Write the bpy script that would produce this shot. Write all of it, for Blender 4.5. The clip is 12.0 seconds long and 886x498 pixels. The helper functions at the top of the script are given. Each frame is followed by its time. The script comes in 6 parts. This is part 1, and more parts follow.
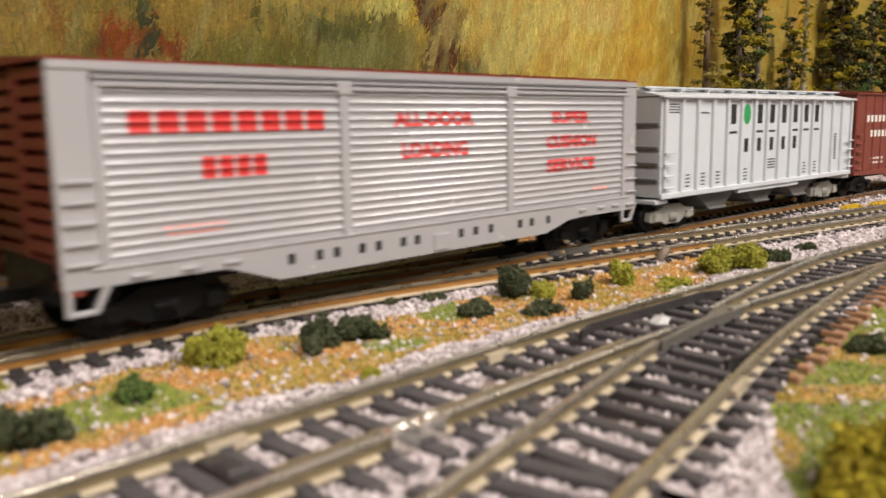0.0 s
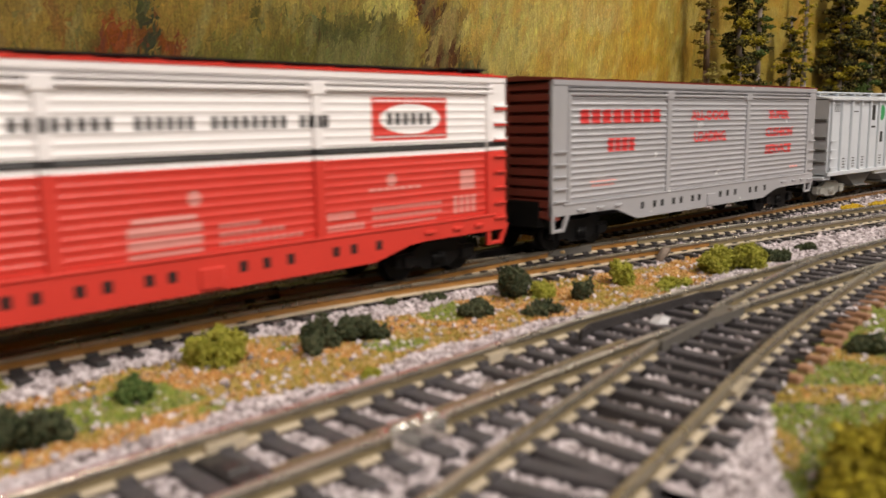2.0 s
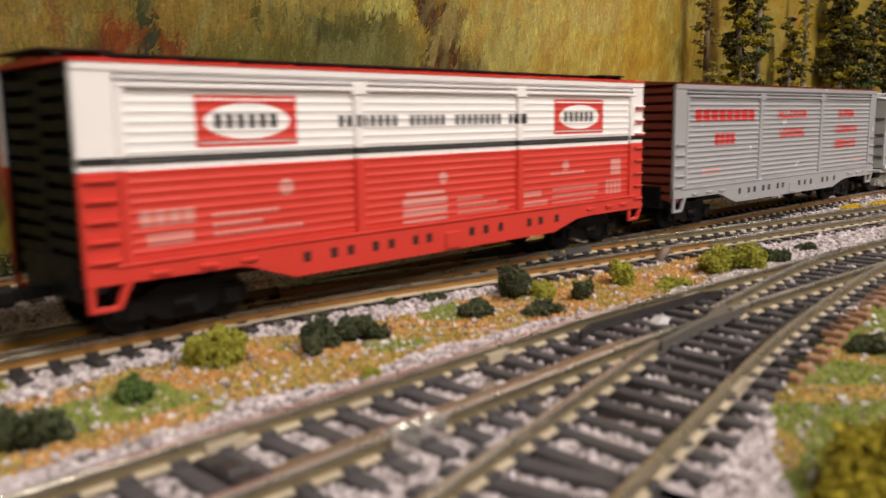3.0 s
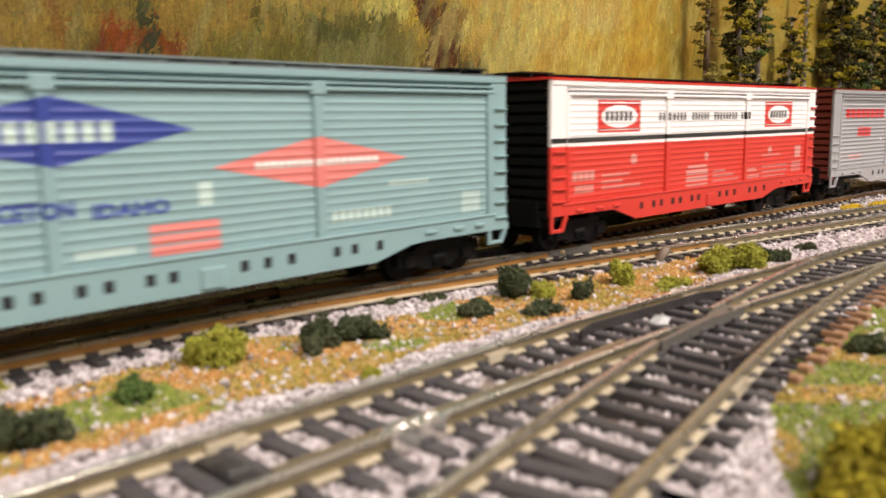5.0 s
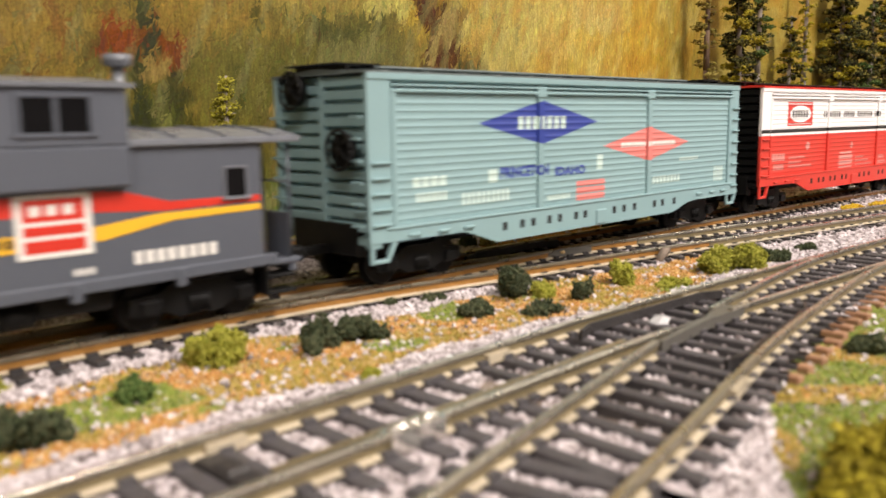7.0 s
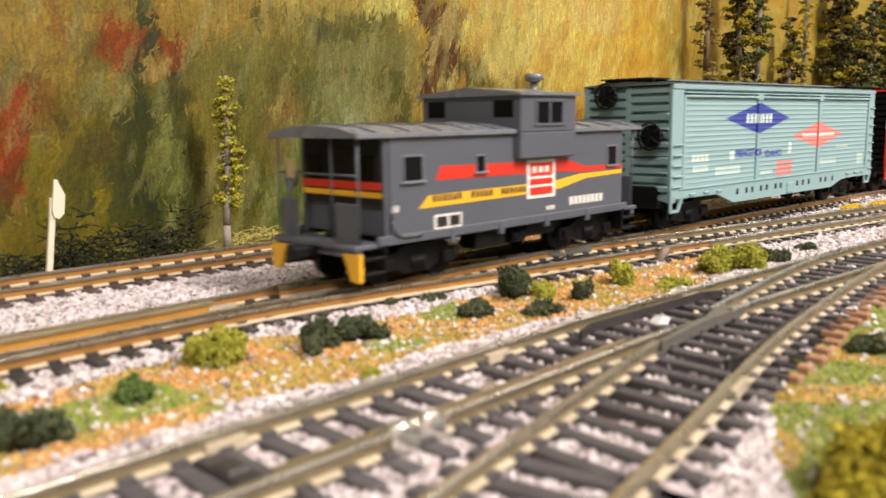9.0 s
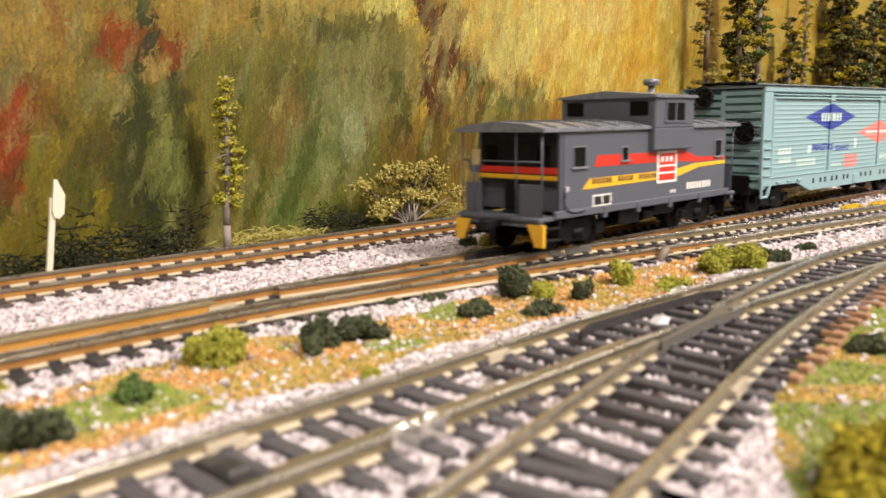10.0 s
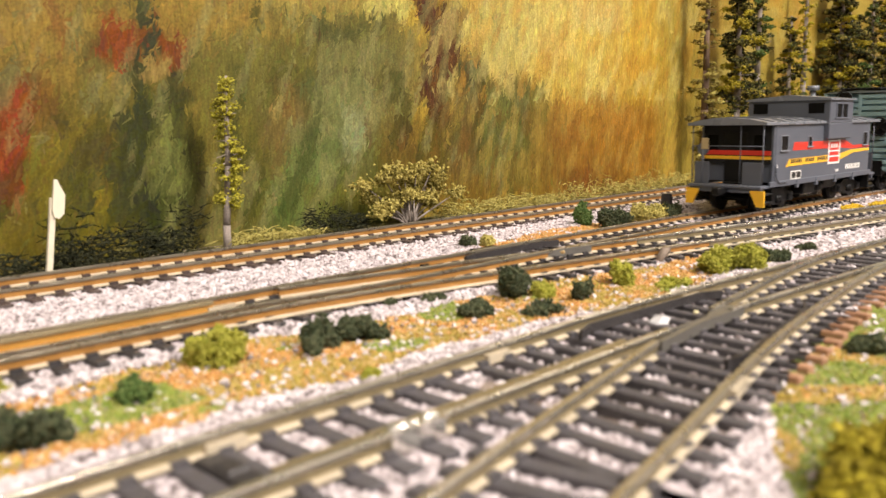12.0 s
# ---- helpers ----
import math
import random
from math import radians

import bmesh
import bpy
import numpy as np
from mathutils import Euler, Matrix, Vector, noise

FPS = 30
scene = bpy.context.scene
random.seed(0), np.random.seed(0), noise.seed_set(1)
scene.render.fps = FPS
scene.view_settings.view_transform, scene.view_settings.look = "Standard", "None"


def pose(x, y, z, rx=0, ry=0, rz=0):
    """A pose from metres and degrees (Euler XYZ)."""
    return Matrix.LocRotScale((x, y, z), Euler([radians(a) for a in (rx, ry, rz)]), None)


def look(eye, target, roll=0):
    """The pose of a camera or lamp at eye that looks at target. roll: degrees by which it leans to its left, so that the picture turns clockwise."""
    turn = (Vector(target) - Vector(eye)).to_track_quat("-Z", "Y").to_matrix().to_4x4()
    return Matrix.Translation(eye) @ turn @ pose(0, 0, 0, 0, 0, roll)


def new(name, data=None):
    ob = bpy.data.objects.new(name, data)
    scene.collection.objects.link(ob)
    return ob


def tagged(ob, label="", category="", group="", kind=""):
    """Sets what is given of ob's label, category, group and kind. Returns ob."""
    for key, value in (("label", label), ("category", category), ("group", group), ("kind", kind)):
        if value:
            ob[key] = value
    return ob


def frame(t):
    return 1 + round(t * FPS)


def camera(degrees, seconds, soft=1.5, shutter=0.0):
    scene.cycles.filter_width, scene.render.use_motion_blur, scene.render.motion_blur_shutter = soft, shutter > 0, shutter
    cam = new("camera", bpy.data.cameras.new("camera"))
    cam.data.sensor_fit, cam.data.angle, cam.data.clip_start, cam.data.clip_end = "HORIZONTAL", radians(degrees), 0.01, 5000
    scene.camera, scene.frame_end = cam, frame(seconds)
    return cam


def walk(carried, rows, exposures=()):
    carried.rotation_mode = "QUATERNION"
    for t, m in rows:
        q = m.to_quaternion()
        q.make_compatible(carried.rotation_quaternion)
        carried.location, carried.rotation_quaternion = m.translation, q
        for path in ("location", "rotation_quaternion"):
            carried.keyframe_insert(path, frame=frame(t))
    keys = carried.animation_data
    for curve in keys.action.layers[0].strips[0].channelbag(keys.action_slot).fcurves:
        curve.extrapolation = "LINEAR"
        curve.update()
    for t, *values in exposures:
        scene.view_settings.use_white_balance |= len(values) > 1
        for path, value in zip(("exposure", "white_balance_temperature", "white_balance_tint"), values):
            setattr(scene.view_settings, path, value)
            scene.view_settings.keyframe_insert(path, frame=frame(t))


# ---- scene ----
MM = 0.001
# ---- camera: stands still, low beside the tracks ----
cam = camera(56.33, 12.0, 1.45, 0.75)
cam.data.dof.use_dof, cam.data.dof.focus_distance, cam.data.dof.aperture_fstop = True, 0.40, 26.0
YAW, DIP = radians(44.165), radians(8.874)
EYE = Vector((-0.10904, -0.16167, 0.04008))
AIM = EYE + Vector((math.cos(YAW) * math.cos(DIP), math.sin(YAW) * math.cos(DIP), -math.sin(DIP)))
walk(cam, [(0.0, look(EYE, AIM, -0.808)), (12.0, look(EYE, AIM, -0.808))],
     exposures=[(0.0, -0.70), (1.0, -0.80), (1.5, -0.94), (2.0, -1.04), (2.5, -1.16), (3.2, -0.97), (5.0, -0.61), (6.5, -0.48), (8.8, -0.23), (9.5, -0.19), (12.0, -0.11)])

# ---- light: a windowless hobby room with ceiling panels ----
world = bpy.data.worlds.new("room_air")
scene.world = world
world.use_nodes = True
world.node_tree.nodes["Background"].inputs[0].default_value = (1.0, 0.86, 0.66, 1)
world.node_tree.nodes["Background"].inputs[1].default_value = 0.01


def area_lamp(x, y, z, sx, sy, watts, colour):
    d = bpy.data.lights.new("ceiling_lamp", "AREA")
    d.shape, d.size, d.size_y, d.energy, d.color = "RECTANGLE", sx, sy, watts, colour
    o = new("ceiling_lamp", d)
    o.matrix_world = pose(x, y, z)
    return o


LAMPS = ((0.30, -1.25, 1.35, 78.0), (1.80, -1.20, 1.35, 22.0), (-1.10, -1.15, 1.35, 36.0))
for lx, ly, lz, watts in LAMPS:
    area_lamp(lx, ly, lz - 0.012, 0.28, 1.1, watts, (1.0, 0.895, 0.825))


# ---- materials ----
def mat(name, colour, rough=0.6, metal=0.0, vary=0.15, scale=400.0, bump=0.0, island=0.0, palette=None, obrand=0.0, spec=0.5, fine=2600.0):
    """A node material: colour varied by noise at two scales, by island or by object, with fine relief."""
    m = bpy.data.materials.new(name)
    m.use_nodes = True
    nt = m.node_tree
    b = nt.nodes["Principled BSDF"]
    b.inputs["Roughness"].default_value, b.inputs["Metallic"].default_value = rough, metal
    b.inputs["Specular IOR Level"].default_value = spec
    L = nt.links.new
    co = nt.nodes.new("ShaderNodeTexCoord")
    n1 = nt.nodes.new("ShaderNodeTexNoise")
    n1.inputs["Scale"].default_value, n1.inputs["Detail"].default_value = scale, 4
    n2 = nt.nodes.new("ShaderNodeTexNoise")
    n2.inputs["Scale"].default_value, n2.inputs["Detail"].default_value = fine, 2
    L(co.outputs["Object"], n1.inputs["Vector"])
    L(co.outputs["Object"], n2.inputs["Vector"])
    ramp = nt.nodes.new("ShaderNodeValToRGB")
    stops = palette or (colour,)
    if palette:
        src = nt.nodes.new("ShaderNodeNewGeometry").outputs["Random Per Island"]
        el = ramp.color_ramp.elements
        ramp.color_ramp.interpolation = "LINEAR"
        while len(el) < len(palette):
            el.new(0.5)
        for i, c in enumerate(palette):
            el[i].position, el[i].color = i / (len(palette) - 1), (*c, 1)
        L(src, ramp.inputs[0])
        base = ramp.outputs[0]
    else:
        rgb = nt.nodes.new("ShaderNodeRGB")
        rgb.outputs[0].default_value = (*colour, 1)
        base = rgb.outputs[0]
    add = nt.nodes.new("ShaderNodeMath")
    add.operation = "MULTIPLY_ADD"
    add.inputs[1].default_value, add.inputs[2].default_value = 0.5, 0.0
    L(n2.outputs[0], add.inputs[0])
    add2 = nt.nodes.new("ShaderNodeMath")
    add2.operation = "MULTIPLY_ADD"
    add2.inputs[1].default_value = 0.5
    L(n1.outputs[0], add2.inputs[0])
    L(add.outputs[0], add2.inputs[2])
    last = add2.outputs[0]
    if obrand:
        oi = nt.nodes.new("ShaderNodeObjectInfo")
        a3 = nt.nodes.new("ShaderNodeMath")
        a3.operation = "MULTIPLY_ADD"
        a3.inputs[1].default_value = obrand
        L(oi.outputs["Random"], a3.inputs[0])
        L(last, a3.inputs[2])
        a4 = nt.nodes.new("ShaderNodeMath")
        a4.operation = "SUBTRACT"
        a4.inputs[1].default_value = obrand / 2
        L(a3.outputs[0], a4.inputs[0])
        last = a4.outputs[0]
    mr = nt.nodes.new("ShaderNodeMapRange")
    mr.inputs["From Min"].default_value, mr.inputs["From Max"].default_value = 0.25, 0.75
    mr.inputs["To Min"].default_value, mr.inputs["To Max"].default_value = 1 - vary, 1 + vary
    L(last, mr.inputs["Value"])
    mul = nt.nodes.new("ShaderNodeVectorMath")
    mul.operation = "SCALE"
    L(base, mul.inputs[0])
    L(mr.outputs[0], mul.inputs["Scale"])
    L(mul.outputs[0], b.inputs["Base Color"])
    rr = nt.nodes.new("ShaderNodeMapRange")
    rr.inputs["From Min"].default_value, rr.inputs["From Max"].default_value = 0.3, 0.7
    rr.inputs["To Min"].default_value, rr.inputs["To Max"].default_value = max(0.05, rough - vary * 0.5), min(1, rough + vary * 0.5)
    L(n1.outputs[0], rr.inputs["Value"])
    L(rr.outputs[0], b.inputs["Roughness"])
    if bump:
        bp = nt.nodes.new("ShaderNodeBump")
        bp.inputs["Strength"].default_value, bp.inputs["Distance"].default_value = bump, 0.0004
        L(n2.outputs[0], bp.inputs["Height"])
        L(bp.outputs[0], b.inputs["Normal"])
    return m


M = {}
M["silver"] = mat("silver_paint", (0.53, 0.54, 0.57), 0.26, 0.34, 0.03, 120)
M["boxcar_brown"] = mat("boxcar_brown_paint", (0.23, 0.048, 0.032), 0.45, 0, 0.12, 150)
M["tuscan"] = mat("tuscan_paint", (0.19, 0.045, 0.03), 0.5, 0, 0.1, 150)
M["white"] = mat("cream_white_paint", (0.92, 0.905, 0.91), 0.34, 0, 0.04, 120)
M["red"] = mat("signal_red_paint", (0.66, 0.05, 0.035), 0.36, 0, 0.07, 120)
M["teal"] = mat("pale_teal_paint", (0.245, 0.385, 0.41), 0.62, 0, 0.05, 120)
M["teal_roof"] = mat("grey_teal_roof", (0.15, 0.185, 0.19), 0.6, 0, 0.12, 120)
M["black"] = mat("black_plastic", (0.006, 0.006, 0.0065), 0.5, 0, 0.2, 200, spec=0.25)
# black for sill openings and for the shade painted on caboose ends
M["hole_and_shade"] = mat("opening_and_shade_black", (0.008, 0.008, 0.008), 0.9, 0, 0.1)
M["hopper"] = mat("light_grey_paint", (0.585, 0.625, 0.665), 0.38, 0, 0.06, 120)
M["hopper_dark"] = mat("mid_grey_underframe", (0.13, 0.13, 0.125), 0.55, 0, 0.2, 300)
M["truck_grey"] = mat("pale_grey_truck", (0.34, 0.34, 0.31), 0.55, 0, 0.15, 300)
M["cab_grey"] = mat("caboose_grey_paint", (0.090, 0.101, 0.127), 0.42, 0, 0.07, 120)
M["cab_roof"] = mat("caboose_roof_grey", (0.165, 0.178, 0.205), 0.28, 0, 0.1, 120)
M["cab_sill"] = mat("window_trim_grey", (0.19, 0.20, 0.23), 0.4, 0, 0.07, 120)
M["yellow"] = mat("stripe_yellow", (0.82, 0.46, 0.03), 0.4, 0, 0.05)
M["stripe_red"] = mat("stripe_red", (0.60, 0.035, 0.02), 0.4, 0, 0.05)
M["letter_red"] = mat("lettering_red", (0.55, 0.03, 0.03), 0.45, 0, 0.08)
M["letter_white"] = mat("lettering_white", (0.78, 0.77, 0.74), 0.45, 0, 0.05)
M["letter_pale"] = mat("lettering_pale_red", (0.68, 0.28, 0.25), 0.5, 0, 0.05)
M["letter_black"] = mat("lettering_black", (0.02, 0.02, 0.02), 0.45, 0, 0.05)
M["letter_blue"] = mat("lettering_blue", (0.035, 0.06, 0.30), 0.42, 0, 0.06)
M["letter_green"] = mat("lettering_green", (0.02, 0.30, 0.09), 0.42, 0, 0.05)
M["letter_mint"] = mat("lettering_mint", (0.52, 0.66, 0.62), 0.45, 0, 0.05)
M["letter_tan"] = mat("faded_tan_card", (0.42, 0.33, 0.17), 0.6, 0, 0.1)
M["salmon"] = mat("lettering_salmon", (0.72, 0.22, 0.20), 0.45, 0, 0.05)
M["steel"] = mat("blackened_wheel", (0.012, 0.011, 0.011), 0.5, 0.1, 0.2, spec=0.3)
M["glass"] = mat("smoked_window", (0.006, 0.006, 0.007), 0.2, 0, 0.1, spec=0.12)
M["rail_head"] = mat("worn_rail_head", (0.42, 0.38, 0.30), 0.3, 0.85, 0.15, 150)
M["rail_gold"] = mat("golden_rust_web", (0.50, 0.27, 0.06), 0.35, 0.3, 0.25, 90, 0.2)
M["rail_rust"] = mat("rust_painted_web", (0.35, 0.175, 0.045), 0.42, 0.1, 0.25, 90, 0.2)
M["rail_foot"] = mat("bright_rail_foot", (0.55, 0.48, 0.36), 0.4, 0.2, 0.25, 200)
M["rail_olive"] = mat("tarnished_rail_web", (0.27, 0.22, 0.125), 0.38, 0.35, 0.25, 90, 0.15)
M["rail_brass"] = mat("tarnished_rail_head", (0.48, 0.45, 0.38), 0.28, 0.8, 0.15, 120)
M["tie"] = mat("black_plastic_tie", (0.034, 0.031, 0.032), 0.5, 0, 0.35, 500, 0.4, obrand=0.2)
M["tie_grey"] = mat("weathered_grey_tie", (0.074, 0.069, 0.075), 0.55, 0, 0.3, 500, 0.5, obrand=0.25)
M["tie_dark_brown"] = mat("brown_black_tie", (0.055, 0.038, 0.034), 0.6, 0, 0.35, 500, 0.5, obrand=0.25)
M["tie_brown"] = mat("bare_brown_tie", (0.33, 0.18, 0.105), 0.6, 0, 0.25, 500, 0.4, obrand=0.2)
M["rail_shiny"] = mat("polished_joiner", (0.85, 0.83, 0.78), 0.18, 0.9, 0.1, 200)
M["frog"] = mat("grey_cast_frog", (0.20, 0.19, 0.17), 0.4, 0.5, 0.15, 300)


# ---- mesh helpers (millimetres in, metres out) ----
def box(bm, x0, x1, y0, y1, z0, z1, mi=0):
    v = [bm.verts.new((x, y, z)) for x in (x0, x1) for y in (y0, y1) for z in (z0, z1)]
    for f in ((0, 1, 3, 2), (4, 6, 7, 5), (0, 4, 5, 1), (2, 3, 7, 6), (0, 2, 6, 4), (1, 5, 7, 3)):
        bm.faces.new([v[i] for i in f]).material_index = mi
    return v


def rbox(bm, x0, x1, y0, y1, z0, z1, r=0.25, mi=0):
    """A box with bevelled edges."""
    t = bmesh.new()
    box(t, x0, x1, y0, y1, z0, z1)
    bmesh.ops.bevel(t, geom=t.edges[:], offset=min(r, 0.45 * min(x1 - x0, y1 - y0, z1 - z0)), segments=1, affect="EDGES")
    merge(bm, t, mi)


def merge(bm, t, mi=0):
    vm = {v: bm.verts.new(v.co) for v in t.verts}
    for f in t.faces:
        g = bm.faces.new([vm[v] for v in f.verts])
        g.material_index = mi
        g.smooth = f.smooth
    t.free()


def prism(bm, pts, axis, a0, a1, mi=0):
    """A polygon (list of 2D points) pushed along an axis from a0 to a1."""
    def place(p, a):
        return {"x": (a, p[0], p[1]), "y": (p[0], a, p[1]), "z": (p[0], p[1], a)}[axis]
    lo = [bm.verts.new(place(p, a0)) for p in pts]
    hi = [bm.verts.new(place(p, a1)) for p in pts]
    n = len(pts)
    for i in range(n):
        bm.faces.new((lo[i], lo[(i + 1) % n], hi[(i + 1) % n], hi[i])).material_index = mi
    bm.faces.new(lo[::-1]).material_index = mi
    bm.faces.new(hi).material_index = mi


def cyl(bm, p0, p1, r0, r1=None, n=12, mi=0):
    """A tapered round bar from p0 to p1."""
    r1 = r0 if r1 is None else r1
    p0, p1 = Vector(p0), Vector(p1)
    q = (p1 - p0).to_track_quat("Z", "Y")
    ring = lambda c, r: [bm.verts.new(c + q @ Vector((r * math.cos(2 * math.pi * i / n), r * math.sin(2 * math.pi * i / n), 0))) for i in range(n)]
    a, b = ring(p0, r0), ring(p1, r1)
    for i in range(n):
        f = bm.faces.new((a[i], a[(i + 1) % n], b[(i + 1) % n], b[i]))
        f.material_index, f.smooth = mi, True
    bm.faces.new(a[::-1]).material_index = mi
    bm.faces.new(b).material_index = mi


def mesh_of(name, bm, materials):
    bmesh.ops.recalc_face_normals(bm, faces=bm.faces[:])
    bmesh.ops.scale(bm, vec=(MM, MM, MM), verts=bm.verts[:])
    me = bpy.data.meshes.new(name)
    bm.to_mesh(me)
    bm.free()
    for m in materials if isinstance(materials, (list, tuple)) else [materials]:
        me.materials.append(m)
    return me


def part(name, bm, material, parent=None, label=""):
    ob = new(name, mesh_of(name, bm, material))
    ob.parent = parent
    return tagged(ob, label)


def thing(name, label, category, group="", kind="", at=None):
    ob = new(name)
    ob.empty_display_size = 0.01
    if at is not None:
        ob.matrix_basis = at
    return tagged(ob, label, category, group, kind)


def quick(name, fn, material, parent=None, label=""):
    bm = bmesh.new()
    fn(bm)
    return part(name, bm, material, parent, label)


def soup(name, verts, faces, material, smooth=False):
    """A mesh object out of arrays, in millimetres."""
    me = bpy.data.meshes.new(name)
    me.from_pydata((np.asarray(verts) * MM).tolist(), [], faces.tolist() if hasattr(faces, "tolist") else faces)
    for m in material if isinstance(material, (list, tuple)) else [material]:
        me.materials.append(m)
    if smooth:
        me.shade_smooth()
    return new(name, me)


ICO = bmesh.new()
bmesh.ops.create_icosphere(ICO, subdivisions=1, radius=1.0)
ICO_V = np.array([v.co[:] for v in ICO.verts])
ICO_F = np.array([[v.index for v in f.verts] for f in ICO.faces])
ICO.free()
OCT_V = np.array([(1, 0, 0), (-1, 0, 0), (0, 1, 0), (0, -1, 0), (0, 0, 1), (0, 0, -1)], float)
OCT_F = np.array([(0, 2, 4), (2, 1, 4), (1, 3, 4), (3, 0, 4), (2, 0, 5), (1, 2, 5), (3, 1, 5), (0, 3, 5)])
CUBE_V = np.array([(x, y, z) for x in (-1, 1) for y in (-1, 1) for z in (-1, 1)], float) * 0.75
CUBE_F = np.array([(0, 1, 3, 2), (4, 6, 7, 5), (0, 4, 5, 1), (2, 3, 7, 6), (0, 2, 6, 4), (1, 5, 7, 3)])


def scatter(rng, pos, size, base_v, base_f, jitter=0.3, flat=1.0):
    """Uneven grains at the places given: returns vertices and faces."""
    n, k = len(pos), len(base_v)
    a, b, c = rng.uniform(0, 6.283, (3, n))
    ca, sa, cb, sb, cc, sc = np.cos(a), np.sin(a), np.cos(b), np.sin(b), np.cos(c), np.sin(c)
    R = np.empty((n, 3, 3))
    R[:, 0, 0], R[:, 0, 1], R[:, 0, 2] = ca * cb, ca * sb * sc - sa * cc, ca * sb * cc + sa * sc
    R[:, 1, 0], R[:, 1, 1], R[:, 1, 2] = sa * cb, sa * sb * sc + ca * cc, sa * sb * cc - ca * sc
    R[:, 2, 0], R[:, 2, 1], R[:, 2, 2] = -sb, cb * sc, cb * cc
    v = base_v[None] * (1 + rng.uniform(-jitter, jitter, (n, k, 1))) * rng.uniform(0.7, 1.25, (n, 1, 3))
    v = np.einsum("nij,nkj->nki", R, v) * np.asarray(size).reshape(-1, 1, 1)
    v[:, :, 2] *= flat
    v += np.asarray(pos)[:, None, :]
    f = base_f[None] + (np.arange(n) * k)[:, None, None]
    return v.reshape(-1, 3), f.reshape(-1, base_f.shape[1])


# ---- the plan: lines of the tracks, along u (the train's way) and v (away from the camera) ----
BEND = -1.962e-4


def main_line(s):
    """Place and heading of the train's track s millimetres along it."""
    if s <= 0:
        return s, 0.0, 0.0
    a = BEND * s
    return math.sin(a) / BEND, (1 - math.cos(a)) / BEND, a


def ease(x, x0, x1, slope):
    """0 before x0, then bending to a straight line of that slope past x1."""
    if x < x0:
        return 0.0
    if x < x1:
        return slope * (x - x0) ** 2 / (2 * (x1 - x0))
    return slope * (x1 - x0) / 2 + slope * (x - x1)


def siding(u):
    return -ease(u, -30, 30, 0.19)


def yard_a(u):
    return -76.0 - ease(u, 15, 65, 0.085)


def yard_b(u):
    return yard_a(u) - ease(-u, -160, -100, 0.19)


def back_line(u):
    return 66.0


def along(f):
    def g(u):
        a = math.atan2(f(u + 1) - f(u - 1), 2)
        return u, f(u), a
    return g


def offset(line, s, e):
    """The point e millimetres to the left of the line."""
    x, y, a = line(s)
    return x - math.sin(a) * e, y + math.cos(a) * e, a


GAUGE = 8.75
PROFILE = [(-1.25, -2.8), (1.25, -2.8), (1.25, -2.5), (0.3, -2.2), (0.3, -1.0), (0.62, -0.8), (0.62, -0.1), (0.52, 0.0),
           (-0.52, 0.0), (-0.62, -0.1), (-0.62, -0.8), (-0.3, -1.0), (-0.3, -2.2), (-1.25, -2.5)]
PROFILE_MAT = [2, 2, 2, 1, 1, 0, 0, 0, 0, 0, 1, 1, 2, 2]


def rail(line, s0, s1, e, mats, parent, step=12.0, name="rail", drop=0.0):
    """One rail swept along a line, e to its left; e may be a function of s."""
    bm = bmesh.new()
    n = max(2, int(math.ceil((s1 - s0) / step)) + 1)
    rings = []
    for i in range(n):
        s = s0 + (s1 - s0) * i / (n - 1)
        ee = e(s) if callable(e) else e
        x, y, a = offset(line, s, ee)
        rings.append([bm.verts.new((x - math.sin(a) * p, y + math.cos(a) * p, z - drop)) for p, z in PROFILE])
    k = len(PROFILE)
    for r0, r1 in zip(rings, rings[1:]):
        for j in range(k):
            bm.faces.new((r0[j], r0[(j + 1) % k], r1[(j + 1) % k], r1[j])).material_index = PROFILE_MAT[j]
    bm.faces.new(rings[0])
    bm.faces.new(rings[-1][::-1])
    return part(name, bm, mats, parent)


def tie_mesh(name, lo, hi, material, rails, w=2.6):
    """A sleeper from lo to hi across the track, with cleats beside each rail."""
    bm = bmesh.new()
    rbox(bm, -w / 2, w / 2, lo, hi, -4.9, -2.8, 0.2)
    for r in rails:
        for d in (-1, 1):
            box(bm, -1.1, 1.1, *sorted((r + d * 0.5, r + d * 1.75)), -2.9, -2.05)
    return mesh_of(name, bm, material)


def ties(line, s0, s1, me, parent, pitch=7.2, rng=None, name="tie"):
    s = s0
    while s < s1:
        x, y, a = line(s)
        o = new(name, me)
        o.parent = parent
        o.matrix_basis = pose(x * MM, y * MM, 0, 0, 0, math.degrees(a) + rng.uniform(-1.2, 1.2))
        s += pitch + rng.uniform(-0.25, 0.25)


# ---- ground ----
rng = np.random.default_rng(7)
FBM = lambda u, v, s, o=0.0: noise.noise(Vector((u / s + o, v / s, o * 1.7)))


def near_track(u, v):
    """Distance in millimetres to the nearest track's centre line."""
    m = main_line(u)[1] if -700 < u < 1500 else 0.0
    return min(abs(v - m), abs(v - 66.0), abs(v - siding(u)) if u > -30 else 999,
               abs(v - yard_a(u)), abs(v - yard_b(u)))


def ground_z(u, v):
    d = near_track(u, v)
    bed = 1.0 * max(0.0, 1 - max(0.0, d - 16) / 10.0)
    bank = 1.3 * math.exp(-((v - 33) / 13.0) ** 2)
    return -5.4 + bank + bed + 0.5 * FBM(u, v, 18) + 0.25 * FBM(u, v, 5, 3.0)


